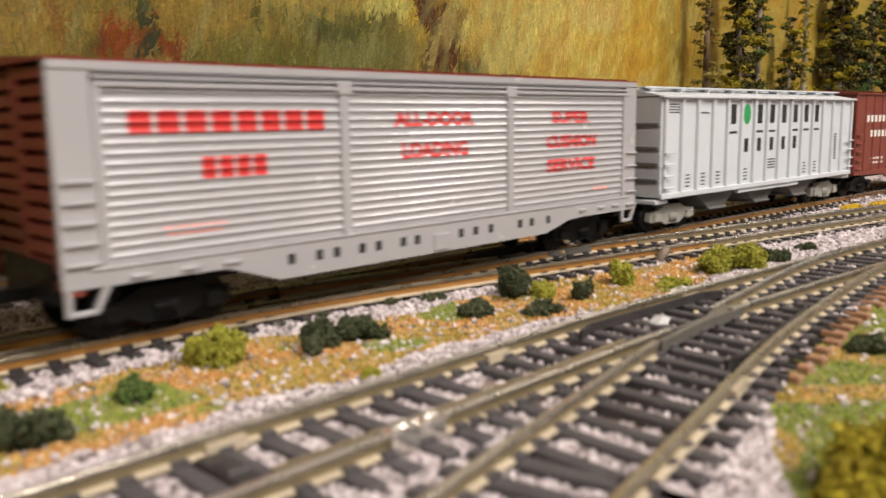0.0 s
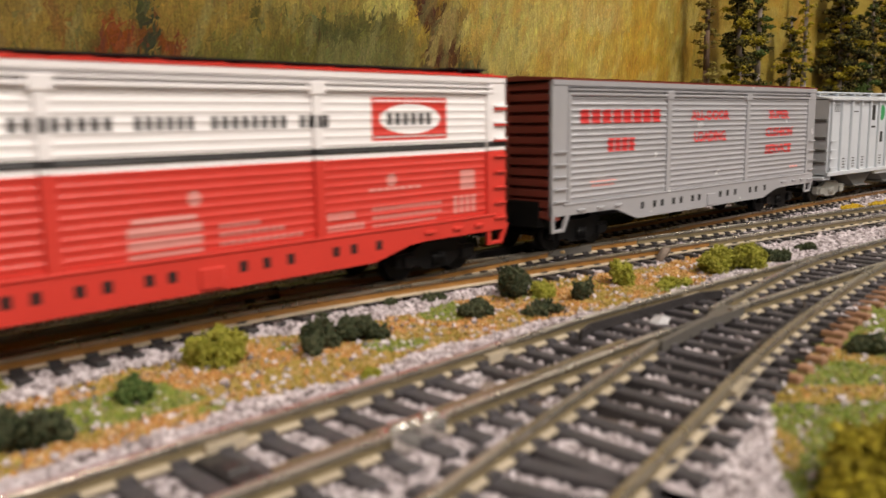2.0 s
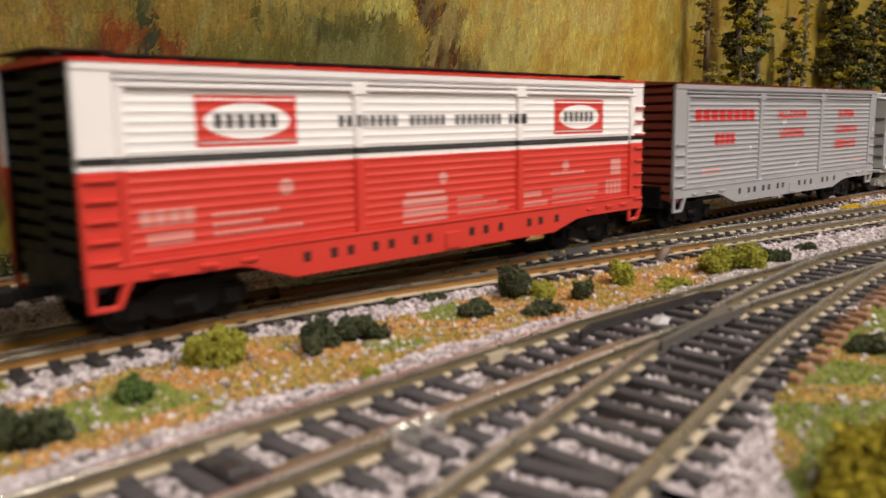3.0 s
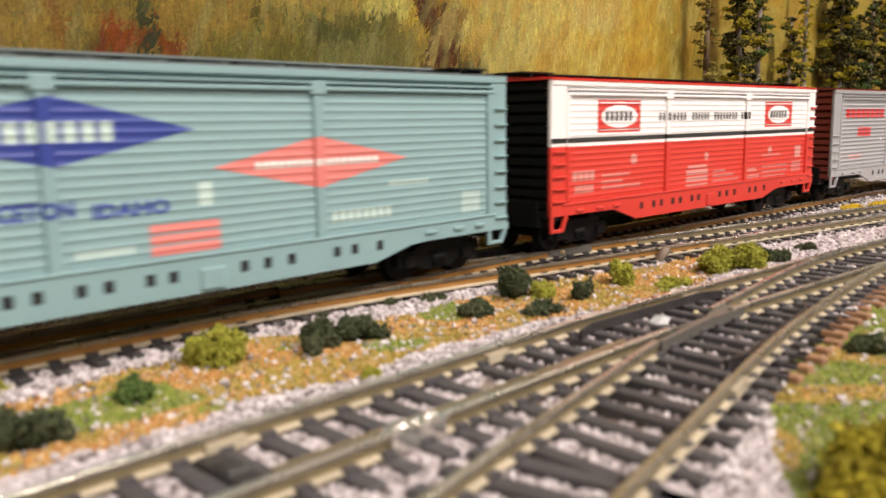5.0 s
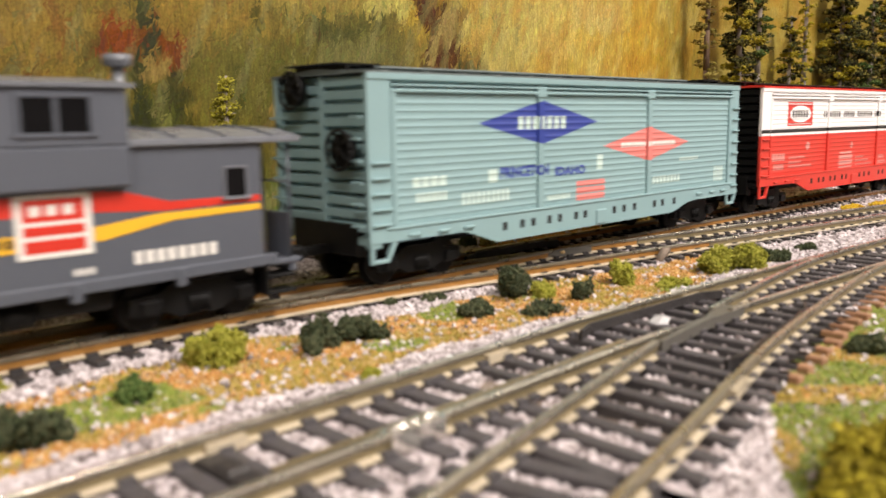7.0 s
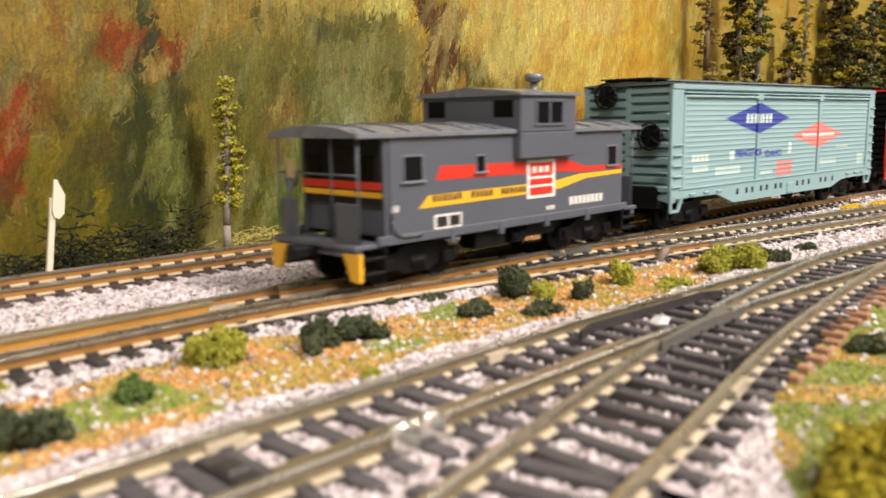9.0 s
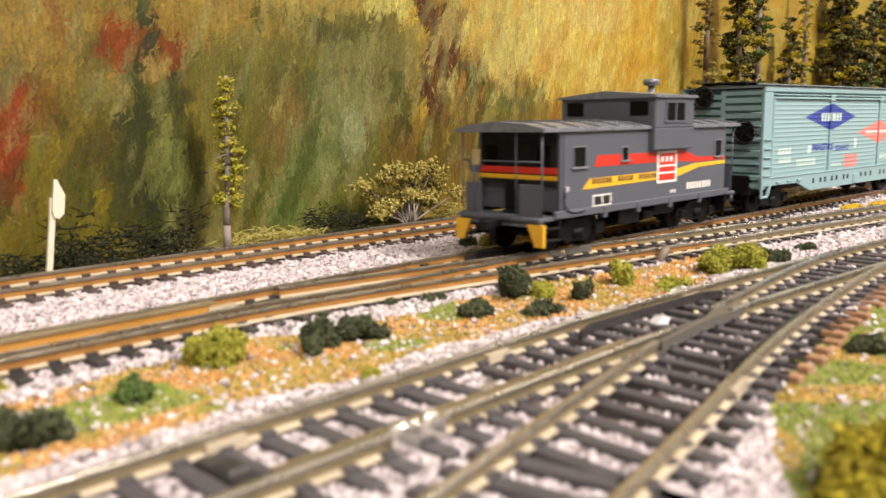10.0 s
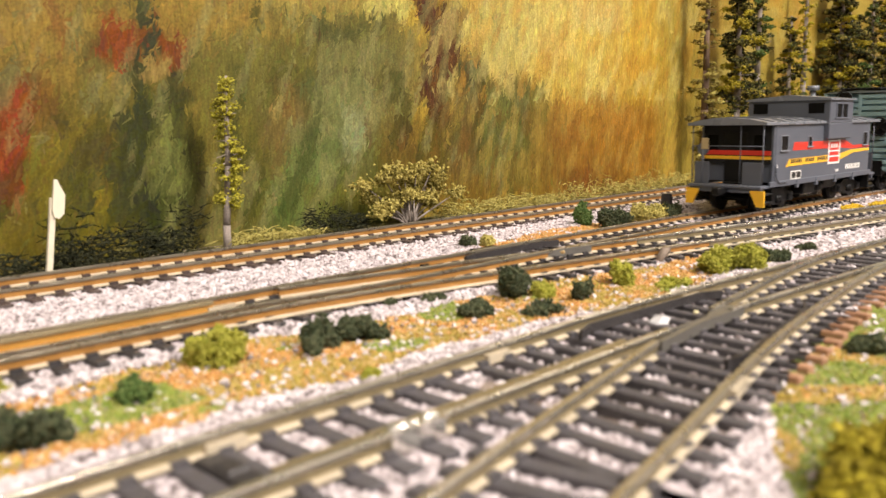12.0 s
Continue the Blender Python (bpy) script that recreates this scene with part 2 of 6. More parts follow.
def turf_kind(u, v):
    """0 ballast, 1 orange and straw turf, 2 green turf; the edges wander."""
    w = 5 * FBM(u, v, 22, 5.0) + 2.5 * FBM(u, v, 6, 9.0)
    far = -19 - 0.10 * max(u + 30, 0) + w
    near = -49 - 0.085 * max(u + 30, 0) + w
    if u > 96 + w:
        near, far = near + 0.35 * (u - 96), far - 0.10 * (u - 96)
    if near < v < far:
        g = FBM(u, v, 16, 2.0)
        if v < 0 and (g > 0.46 or (-66 < u < -42 and -42 < v < -26)):
            return 2
        return 4 if FBM(u, v, 13, 12.0) + 0.5 * FBM(u, v, 4, 6.0) > 0.02 else 1
    if v < yard_b(u) - 13 - 0.4 * max(0.0, 10 - u) + w * 0.5:
        return 2 if FBM(u, v, 14, 4.0) > -0.22 else 4
    if 16 < v < 50 and 105 + w < u < 230 and v < 32 + w:
        return 1
    if v > 86 + w * 0.6:
        return 3
    return 0


def ground_sheet():
    us = np.concatenate([np.linspace(-900, -130, 16), np.arange(-126, 300, 4.0), np.linspace(304, 1600, 40)])
    vs = np.concatenate([np.linspace(-520, -190, 10), np.arange(-186, 126, 4.0), np.linspace(130, 420, 10)])
    V = [(u, v, ground_z(u, v)) for u in us for v in vs]
    n = len(vs)
    F = [(i * n + j, (i + 1) * n + j, (i + 1) * n + j + 1, i * n + j + 1) for i in range(len(us) - 1) for j in range(n - 1)]
    m = mat("layout_base", (0.24, 0.19, 0.155), 0.9, 0, 0.35, 60, 0.8, fine=900)
    return tagged(soup("ground", V, F, m, True), "scenic base of grey ballast and tan earth", "ground", kind="structure")


ground_sheet()

# darkest stop of the palette stands for the shaded gaps between stones
M["ballast"] = mat("pale_ballast", (0.4, 0.37, 0.37), 0.85, 0, 0.2, 900, 0.5, spec=0.15, palette=[(0.16, 0.135, 0.135), (0.44, 0.39, 0.395), (0.57, 0.515, 0.53), (0.64, 0.585, 0.605), (0.72, 0.67, 0.685)])
M["turf_orange"] = mat("orange_straw_turf", (0.4, 0.2, 0.08), 0.95, 0, 0.2, 900, 0.5, spec=0.15, palette=[(0.38, 0.17, 0.05), (0.58, 0.29, 0.10), (0.50, 0.26, 0.08), (0.42, 0.27, 0.07), (0.64, 0.40, 0.18), (0.64, 0.47, 0.28)])
M["turf_olive"] = mat("olive_straw_turf", (0.3, 0.25, 0.08), 0.95, 0, 0.2, 900, 0.5, spec=0.15, palette=[(0.26, 0.19, 0.04), (0.40, 0.31, 0.08), (0.32, 0.27, 0.05), (0.54, 0.34, 0.12), (0.52, 0.39, 0.17)])
M["turf_green"] = mat("green_turf", (0.2, 0.25, 0.06), 0.95, 0, 0.2, 900, 0.5, spec=0.15, palette=[(0.10, 0.15, 0.03), (0.20, 0.27, 0.045), (0.28, 0.33, 0.06), (0.36, 0.31, 0.11), (0.17, 0.24, 0.045), (0.34, 0.37, 0.15)])
M["scrub"] = mat("dark_scrub", (0.1, 0.1, 0.04), 0.95, 0, 0.2, 900, 0.5, spec=0.15, palette=[(0.05, 0.05, 0.03), (0.10, 0.10, 0.04), (0.20, 0.17, 0.06), (0.13, 0.11, 0.05)])


def grains():
    """Loose ballast and turf, thickest in the stretch before the camera."""
    out = {k: ([], []) for k in (0, 1, 2, 3, 4)}
    cells = ((-110, 60, -150, 108, 0.56), (60, 180, -112, 112, 0.62), (180, 330, -100, 112, 0.85), (330, 620, -130, 112, 1.7))
    for u0, u1, v0, v1, d in cells:
        n = int((u1 - u0) * (v1 - v0) / (d * d) * 1.0)
        for u, v in zip(rng.uniform(u0, u1, n), rng.uniform(v0, v1, n)):
            k = turf_kind(u, v)
            if k == 0 and yard_a(u) - yard_b(u) < 27 and yard_b(u) - 12 < v < yard_a(u) + 7 and rng.random() < 0.85:
                continue
            # leave the ground beside and under the camera plain
            if (u + 109) + (v + 161) * 1.0 < 60:
                continue
            if k in (1, 2, 4) and rng.random() < 0.035:
                k = 0
            elif k in (1, 4) and rng.random() < 0.08:
                k = 5 - k
            z = ground_z(u, v)
            for _ in range(1 if k == 0 or d > 0.8 else 2):
                out[k][0].append((u + rng.normal(0, 0.2), v + rng.normal(0, 0.2), z + rng.uniform(-0.15, 0.45) * (1.2 if k == 0 else 0.8)))
                out[k][1].append((0.62 if k == 0 else 0.44) * d / 0.62 * rng.uniform(0.55, 1.25) * (1.7 if k == 1 and rng.random() < 0.04 else 1.0))
    names = {0: ("ballast", "pale pinkish grey crushed ballast stones", M["ballast"], CUBE_V, CUBE_F),
             1: ("dry_turf", "orange and straw coloured ground foam", M["turf_orange"], OCT_V, OCT_F),
             2: ("green_turf", "green and olive ground foam", M["turf_green"], OCT_V, OCT_F),
             4: ("olive_turf", "olive and straw coloured ground foam", M["turf_olive"], OCT_V, OCT_F),
             3: ("scrub_litter", "dark brown scrub litter along the backdrop", M["scrub"], OCT_V, OCT_F)}
    for k, (nm, lab, m, bv, bf) in names.items():
        if out[k][0]:
            V, F = scatter(rng, np.array(out[k][0]), np.array(out[k][1]), bv, bf)
            tagged(soup(nm, V, F, m), lab, "ground cover", kind="stuff")


grains()

# ---- tracks ----
RUST = [M["rail_head"], M["rail_rust"], M["rail_foot"]]
OLIVE = [M["rail_brass"], M["rail_olive"], M["rail_foot"]]
main = thing("main_track", "rust-sided model railway track on black ties", "track", "tracks")
rail(main_line, -700, 1500, GAUGE, RUST, main)
# the near rail begins as an open point rail beside the curving stock rail
rail(main_line, -95, 1500, lambda q: -GAUGE + 3.9 * min(1.0, max(0.0, (26 - q) / 34)), RUST, main)
TIE = tie_mesh("tie", -15, 15, M["tie"], (-GAUGE, GAUGE))
ties(main_line, -420, 1400, TIE, main, 6.5, rng)
back = thing("back_track", "rust-sided model railway track on black ties", "track", "tracks")
for e in (-GAUGE, GAUGE):
    rail(along(back_line), -400, 700, e, RUST, back)
TIE_B = tie_mesh("tie", -15, 15, M["tie_dark_brown"], (-GAUGE, GAUGE), 3.3)
ties(along(back_line), -400, 700, TIE_B, back, 7.2, rng)
side = thing("siding_track", "model railway siding with grey worn rails leaving the main track", "track", "tracks")
rail(along(siding), -700, 146, lambda q: -GAUGE - 0.9 * min(1.0, max(0.0, (q + 40) / 60)), RUST, side)
rail(along(siding), -95, -12.5, lambda q: GAUGE - 1.7 - siding(q), [M["rail_olive"], M["rail_gold"], M["rail_gold"]], side, name="point_rail", drop=0.45)
rail(along(siding), 146.4, 420, -GAUGE - 0.9, OLIVE, side)
rail(along(siding), 5, 84, GAUGE, RUST, side)
rail(along(siding), 100, 132, GAUGE, RUST, side)
rail(along(siding), 132.4, 420, GAUGE, OLIVE, side)
ties(along(siding), 62, 420, TIE, side, 6.5, rng)
yard = thing("yard_track", "tarnished yard track with weathered grey ties", "track", "tracks")
rail(along(yard_a), -330, 420, GAUGE, OLIVE, yard)
rail(along(yard_a), -330, 32, -GAUGE, OLIVE, yard)
rail(along(yard_a), 56, 420, -GAUGE, OLIVE, yard)
branch = thing("yard_branch_track", "tarnished yard branch track with grey and brown ties", "track", "tracks")
rail(along(yard_b), -330, 24, GAUGE, OLIVE, branch)
rail(along(yard_b), 54, 150, GAUGE, OLIVE, branch)
rail(along(yard_b), -330, 150, -GAUGE, OLIVE, branch)
TIE_G = tie_mesh("tie", -15, 15, M["tie_grey"], (-GAUGE, GAUGE), 2.9)
ties(along(yard_a), -330, -8, TIE_G, yard, 6.7, rng)
ties(along(yard_b), -330, -26, TIE_G, branch, 6.7, rng)

def tie_shade_strip():
    """Dark strip under the yard switch; its colour stands for shade between ties."""
    bm = bmesh.new()
    us = np.arange(2, 176, 6.0)
    a = [[bm.verts.new((u, yard_b(u) - 14, z)), bm.verts.new((u, yard_a(u) + 12, z))] for u in us for z in (-4.3,)]
    b = [[bm.verts.new((u, yard_b(u) - 17, -6)), bm.verts.new((u, yard_a(u) + 15, -6))] for u in us]
    for i in range(len(us) - 1):
        bm.faces.new((a[i][0], a[i + 1][0], a[i + 1][1], a[i][1]))
        bm.faces.new((b[i][0], b[i + 1][0], a[i + 1][0], a[i][0]))
        bm.faces.new((a[i][1], a[i + 1][1], b[i + 1][1], b[i][1]))
    part("tie_shade_strip", bm, mat("shade_brown", (0.05, 0.04, 0.035), 0.95, 0, 0.4, 300, 0.8), yard)


tie_shade_strip()
u = -24.0
while u < 165:
    gap = yard_a(u) - yard_b(u)
    tm = tie_mesh("tie", -15 - gap if u > -6 else -15 - gap, 15 if u > -6 else 15 - gap - 5, M["tie_grey"], (GAUGE, -GAUGE, GAUGE - gap, -GAUGE - gap))
    o = new("tie", tm)
    o.parent = yard
    o.matrix_basis = pose(u * MM, yard_a(u) * MM, 0, 0, 0, -4 + rng.uniform(-1, 1))
    u += 6.7
ties(along(yard_a), 166, 420, TIE_G, yard, 6.7, rng)
for u in np.arange(26, 122, 6.7):
    bm = bmesh.new()
    rbox(bm, -1.15, 1.15, -16.2 - rng.uniform(0, 1.8), -12.6, -4.9, -2.8, 0.2)
    o = part("tie", bm, M["tie_brown"], branch)
    o.matrix_basis = pose((u + 3) * MM, yard_b(u + 3) * MM, 0, 0, 0, -6)

# switch parts: frogs, point rails, guard rails
def bar_along(name, pts, w, z0, z1, material, parent):
    def f(bm):
        for (x0, y0), (x1, y1) in zip(pts, pts[1:]):
            a = math.atan2(y1 - y0, x1 - x0)
            nx, ny = -math.sin(a) * w / 2, math.cos(a) * w / 2
            prism(bm, [(x0 + nx, y0 + ny), (x1 + nx, y1 + ny), (x1 - nx, y1 - ny), (x0 - nx, y0 - ny)], "z", z0, z1)
    return quick(name, f, material, parent)


def wedge(name, pts, z0, z1, material, parent, label=""):
    return quick(name, lambda bm: prism(bm, pts, "z", z0, z1), material, parent, label)


yb = lambda u, e: yard_b(u) + e
ya = lambda u, e: yard_a(u) + e
wedge("frog", [(30, ya(30, -GAUGE + 0.6)), (46, ya(46, -GAUGE) + 0.5), (60, yb(60, GAUGE) + 0.8), (60, ya(60, -GAUGE) - 0.8), (46, ya(46, -GAUGE) - 0.9), (24, yb(24, GAUGE - 0.6)), (24, yb(24, GAUGE + 0.6)), (40, ya(40, -GAUGE) - 0.4)],
      -2.7, -0.5, M["frog"], yard, "grey cast switch frog")
bar_along("guard_rail", [(22, ya(22, GAUGE - 4.2)), (28, ya(28, GAUGE - 2.2)), (70, ya(70, GAUGE - 2.2)), (76, ya(76, GAUGE - 4.2))], 0.7, -2.8, -0.9, M["tie"], yard)
bar_along("guard_rail", [(22, yb(22, -GAUGE + 4.2)), (28, yb(28, -GAUGE + 2.2)), (70, yb(70, -GAUGE + 2.2)), (76, yb(76, -GAUGE + 4.2))], 0.7, -2.8, -0.9, M["tie"], yard)
ys_ = lambda u, e: siding(u) + e
wedge("frog", [(78, ys_(78, GAUGE - 0.7)), (78, ys_(78, GAUGE + 0.7)), (92, -GAUGE - 0.4), (112, -GAUGE + 0.5), (112, ys_(112, GAUGE) - 0.8), (92, ys_(92, GAUGE) - 0.9)], -2.7, -0.2, M["frog"], side, "grey cast switch frog")
bar_along("guard_rail", [(72, GAUGE - 4), (78, GAUGE - 2.2), (112, GAUGE - 2.6), (118, GAUGE - 4.6)], 0.9, -2.8, -0.7, M["tie"], side)
bar_along("guard_rail", [(72, ys_(72, -GAUGE + 3.2)), (78, ys_(78, -GAUGE + 1.6)), (112, ys_(112, -GAUGE + 1.6)), (118, ys_(118, -GAUGE + 3.6))], 0.9, -2.8, -0.6, M["tie"], side)
wedge("switch_machine", [(92, 19), (104, 18.5), (104, 21), (92, 21.5)], -4.6, -2.6, M["black"], side, "small black switch machine")
wedge("rail_joiner", [(56, 7.2), (59, 7.2), (58, 10.0), (56, 10.0)], -3, -1.4, M["black"], side)
for uu in (-57.5, -2.0, 66.0):
    bar_along("rail_joiner", [(uu, ya(uu, GAUGE)), (uu + 6, ya(uu + 6, GAUGE))], 2.8, -3.0, -1.3, M["rail_foot"], yard)
bar_along("rail_joiner", [(-13.5, 6.9), (-6.5, 6.9)], 1.4, -3.0, -1.9, M["rail_foot"], side)
bar_along("rail_joiner", [(-41, ya(-41, -GAUGE)), (-31, ya(-31, -GAUGE))], 2.6, -3.0, 0.06, M["rail_shiny"], yard)
def bead(bm, u, v, z, r):
    bmesh.ops.create_uvsphere(bm, u_segments=14, v_segments=8, radius=r, matrix=Matrix.Translation((u, v, z)) @ Matrix.Diagonal((1.5, 1.0, 0.75, 1.0)))


for bu, br in ((-39.0, 1.25), (-36.4, 0.9), (-33.0, 1.15)):
    quick("solder_bead", lambda bm: bead(bm, bu, ya(bu, -GAUGE), 0.1, br), M["rail_shiny"], yard, "bright solder bead on the rail joint")
quick("throw_bar", lambda bm: (rbox(bm, -59.5, -55.5, yard_a(-57) - 13, yard_a(-57) + 14, -4.6, -2.5, 0.3), rbox(bm, -59.3, -55.7, yard_a(-57) - 0.4, yard_a(-57) + 4.0, -4.6, -2.0, 0.5)), M["tie"], yard)
bar_along("point_rail", [(-57, ya(-57, -GAUGE + 2.2)), (-20, ya(-20, -GAUGE + 2.0)), (20, ya(20, -GAUGE + 2.3))], 0.9, -2.8, -0.3, M["rail_olive"], yard)
bar_along("rail_joiner", [(8, yb(8, -GAUGE)), (16, yb(16, -GAUGE))], 3.0, -3.0, -1.2, M["rail_foot"], branch)


# ---- rolling stock ----
RIB0, RIBP, RIBN = 15.4, 1.825, 17


def rib_levels(depth=0.4):
    """(height, reach) along the ribbed doors, from the bottom up."""
    out = []
    for i in range(RIBN):
        z = RIB0 + i * RIBP
        out += [(z + 0.10, 17.95), (z + 0.95, 17.95), (z + 1.2, 17.95 + depth), (z + 1.4, 17.95 + depth), (z + 1.72, 17.95 + 0.62 * depth)]
    out.append((RIB0 + RIBP * RIBN, 17.95))
    return out


LEVELS = rib_levels()
POSTS = ((61.2, 63.8), (117.6, 120.2))


def reach(z):
    for (z0, y0), (z1, y1) in zip(LEVELS, LEVELS[1:]):
        if z0 <= z <= z1:
            return y0 + (y1 - y0) * (z - z0) / (z1 - z0)
    return 17.95


def ribbed(bm, x0, x1, lo, hi, sgn):
    pts = [(17.2, lo), (reach(lo), lo)] + [(y, z) for z, y in LEVELS if lo < z < hi] + [(reach(hi), hi), (17.2, hi)]
    prism(bm, [(sgn * y, z) for y, z in pts], "x", x0, x1)


def on_ribs(bm):
    """Lay a flat marking (in the plane y = 0) over the ribs of the near side."""
    for z, _ in LEVELS:
        zs = [v.co.z for v in bm.verts]
        if min(zs) < z < max(zs):
            bmesh.ops.bisect_plane(bm, geom=bm.verts[:] + bm.edges[:] + bm.faces[:], plane_co=(0, 0, z), plane_no=(0, 0, 1))
    for x0, x1 in POSTS:
        for x in (x0 - 0.04, x0, x1, x1 + 0.04):
            xs = [v.co.x for v in bm.verts]
            if min(xs) < x < max(xs):
                bmesh.ops.bisect_plane(bm, geom=bm.verts[:] + bm.edges[:] + bm.faces[:], plane_co=(x, 0, 0), plane_no=(1, 0, 0))
    for v in bm.verts:
        on_post = any(x0 - 0.01 < v.co.x < x1 + 0.01 for x0, x1 in POSTS)
        v.co.y = -18.82 if on_post else -reach(v.co.z) - 0.06


def flat_poly(bm, pts):
    bm.faces.new([bm.verts.new((x, 0, z)) for x, z in pts])


def marking(name, polys, material, parent, ribs=True, y=-18.0, label=""):
    """Painted marks: large ones are parts of their own, fine print stays joined."""
    tall = max(max(q[1] for q in p) - min(q[1] for q in p) for p in polys)
    if len(polys) > 1 and (tall > 1.9 or name == "stripe") and name not in ("red_stripe", "yellow_stripe"):
        return [marking(name, [p], material, parent, ribs, y, label) for p in polys]
    bm = bmesh.new()
    for p in polys:
        flat_poly(bm, p)
    if ribs:
        on_ribs(bm)
    else:
        for v in bm.verts:
            v.co.y = y
    o = part(name, bm, material, parent, label)
    return tagged(o, kind="stuff") if len(polys) > 3 else o


def rect(x0, x1, z0, z1):
    return [(x0, z0), (x1, z0), (x1, z1), (x0, z1)]


def bars(n, x0, x1, z0, z1, fill=0.78):
    """A row of plain letter-sized bars."""
    w = (x1 - x0) / n
    return [rect(x0 + i * w, x0 + (i + fill) * w, z0, z1) for i in range(n)]


def words(text, x0, x1, z0, z1, material, parent, ribs=True, y=-18.0, name="lettering"):
    """Letters of the built-in font, fitted into a rectangle on the near side."""
    cu = bpy.data.curves.new("lettering", "FONT")
    cu.body, cu.resolution_u, cu.offset = text, 2, 0.045
    tmp = new("lettering", cu)
    me = bpy.data.meshes.new_from_object(tmp)
    bpy.data.objects.remove(tmp)
    bm = bmesh.new()
    bm.from_mesh(me)
    bpy.data.meshes.remove(me)
    xs, ys = [v.co.x for v in bm.verts], [v.co.y for v in bm.verts]
    a, b, c, d = min(xs), max(xs), min(ys), max(ys)
    for v in bm.verts:
        v.co = Vector((x0 + (v.co.x - a) / (b - a) * (x1 - x0), 0, z0 + (v.co.y - c) / (d - c) * (z1 - z0)))
    if ribs:
        on_ribs(bm)
    else:
        for v in bm.verts:
            v.co.y = y
    return part(name, bm, material, parent)


WHEEL_R = 4.9
WHEELSETS = []


def wheelset(parent, x, material):
    bm = bmesh.new()
    cyl(bm, (0, -11, 0), (0, 11, 0), 1.0, n=8)
    for s in (-1, 1):
        cyl(bm, (0, s * 7.4, 0), (0, s * 10.2, 0), WHEEL_R - 0.1, n=20)
        cyl(bm, (0, s * 7.0, 0), (0, s * 7.5, 0), WHEEL_R + 0.5, n=20)
        for k in range(4):
            a = k * math.pi / 2
            box(bm, 2.4 * math.cos(a) - 0.5, 2.4 * math.cos(a) + 0.5, s * 10.2 - 0.1, s * 10.2 + 0.1, 2.4 * math.sin(a) - 0.5, 2.4 * math.sin(a) + 0.5)
    o = part("wheelset", bm, material, parent)
    o.matrix_basis = pose(x * MM, 0, WHEEL_R * MM)
    WHEELSETS.append((o, x))
    return o


def truck(car, x, material, wheel=None):
    """A four-wheel truck: bolster, side frames with springs, two wheelsets."""
    bm = bmesh.new()
    rbox(bm, -2.2, 2.2, -12, 12, 4.5, 8.2, 0.4)
    for s in (-1, 1):
        y0, y1 = s * 10.9, s * 13.0
        y0, y1 = min(y0, y1), max(y0, y1)
        prism(bm, [(-14.5, 4.2), (-12, 3.2), (-8.5, 4.4), (-4.5, 2.4), (4.5, 2.4), (8.5, 4.4), (12, 3.2), (14.5, 4.2), (14.2, 7.2), (9, 7.4),
                   (5, 9.2), (-5, 9.2), (-9, 7.4), (-14.2, 7.2)], "y", y0, y1)
        for x2 in (-10.4, 10.4):
            rbox(bm, x2 - 2, x2 + 2, min(s * 12.4, s * 14), max(s * 12.4, s * 14), 3.6, 6.6, 0.4)
        for x2 in (-1.6, 0, 1.6):
            cyl(bm, (x2, s * 13.2, 3.2), (x2, s * 13.2, 6.4), 0.7, n=8)
    t = part("truck", bm, material, car)
    t.matrix_basis = pose(x * MM, 0, 0)
    for d in (-10.4, 10.4):
        wheelset(t, d, wheel or M["steel"])
    return t


def coupler(car, x, way, reach_out=1.0):
    def f(bm):
        lo, hi = sorted((x - way * 6, x + way * 7.5 * reach_out))
        rbox(bm, lo, hi, -1.4, 1.4, 8.0, 10.2, 0.3)
        lo, hi = sorted((x + way * 6.5 * reach_out, x + way * (6.5 * reach_out + 4.1)))
        rbox(bm, lo, hi, -2.2, 2.0, 7.4, 10.8, 0.6)
    quick("coupler", f, M["black"], car)


def ladder(car, xs, zs, y, material, depth=0.9):
    for z in zs:
        quick("rung", lambda bm: rbox(bm, xs[0], xs[1], min(y, y - depth), max(y, y - depth), z - 0.28, z + 0.28, 0.12), material, car)


def corrugated_end(car, material, x, way, lo, hi, half, n):
    """An end wall: two panels pressed into staggered ribs, between corner flanges and a middle post."""
    p = (hi - lo) / n
    for y0, y1, lag in ((-half + 1.6, -0.9, 0.0), (0.9, half - 1.6, 0.5)):
        pts = [(x - way * 4.0, lo), (x - way * 2.4, lo)]
        for i in range(n):
            z = lo + (i + lag) * p
            if z + 0.95 * p < hi:
                pts += [(x - way * 2.4, z + 0.10 * p), (x - way * 0.6, z + 0.24 * p), (x - way * 0.5, z + 0.84 * p), (x - way * 2.4, z + 0.94 * p)]
        pts += [(x - way * 2.4, hi), (x - way * 4.0, hi)]
        quick("end_panel", lambda bm: prism(bm, pts, "y", y0, y1), material, car)
    for y0, y1, d in ((-half, -half + 1.7, 0.0), (half - 1.7, half, 0.0), (-1.0, 1.0, 0.4)):
        quick("end_post", lambda bm: rbox(bm, *sorted((x - way * d, x - way * 3.5)), y0, y1, lo, hi, 0.2), material, car)


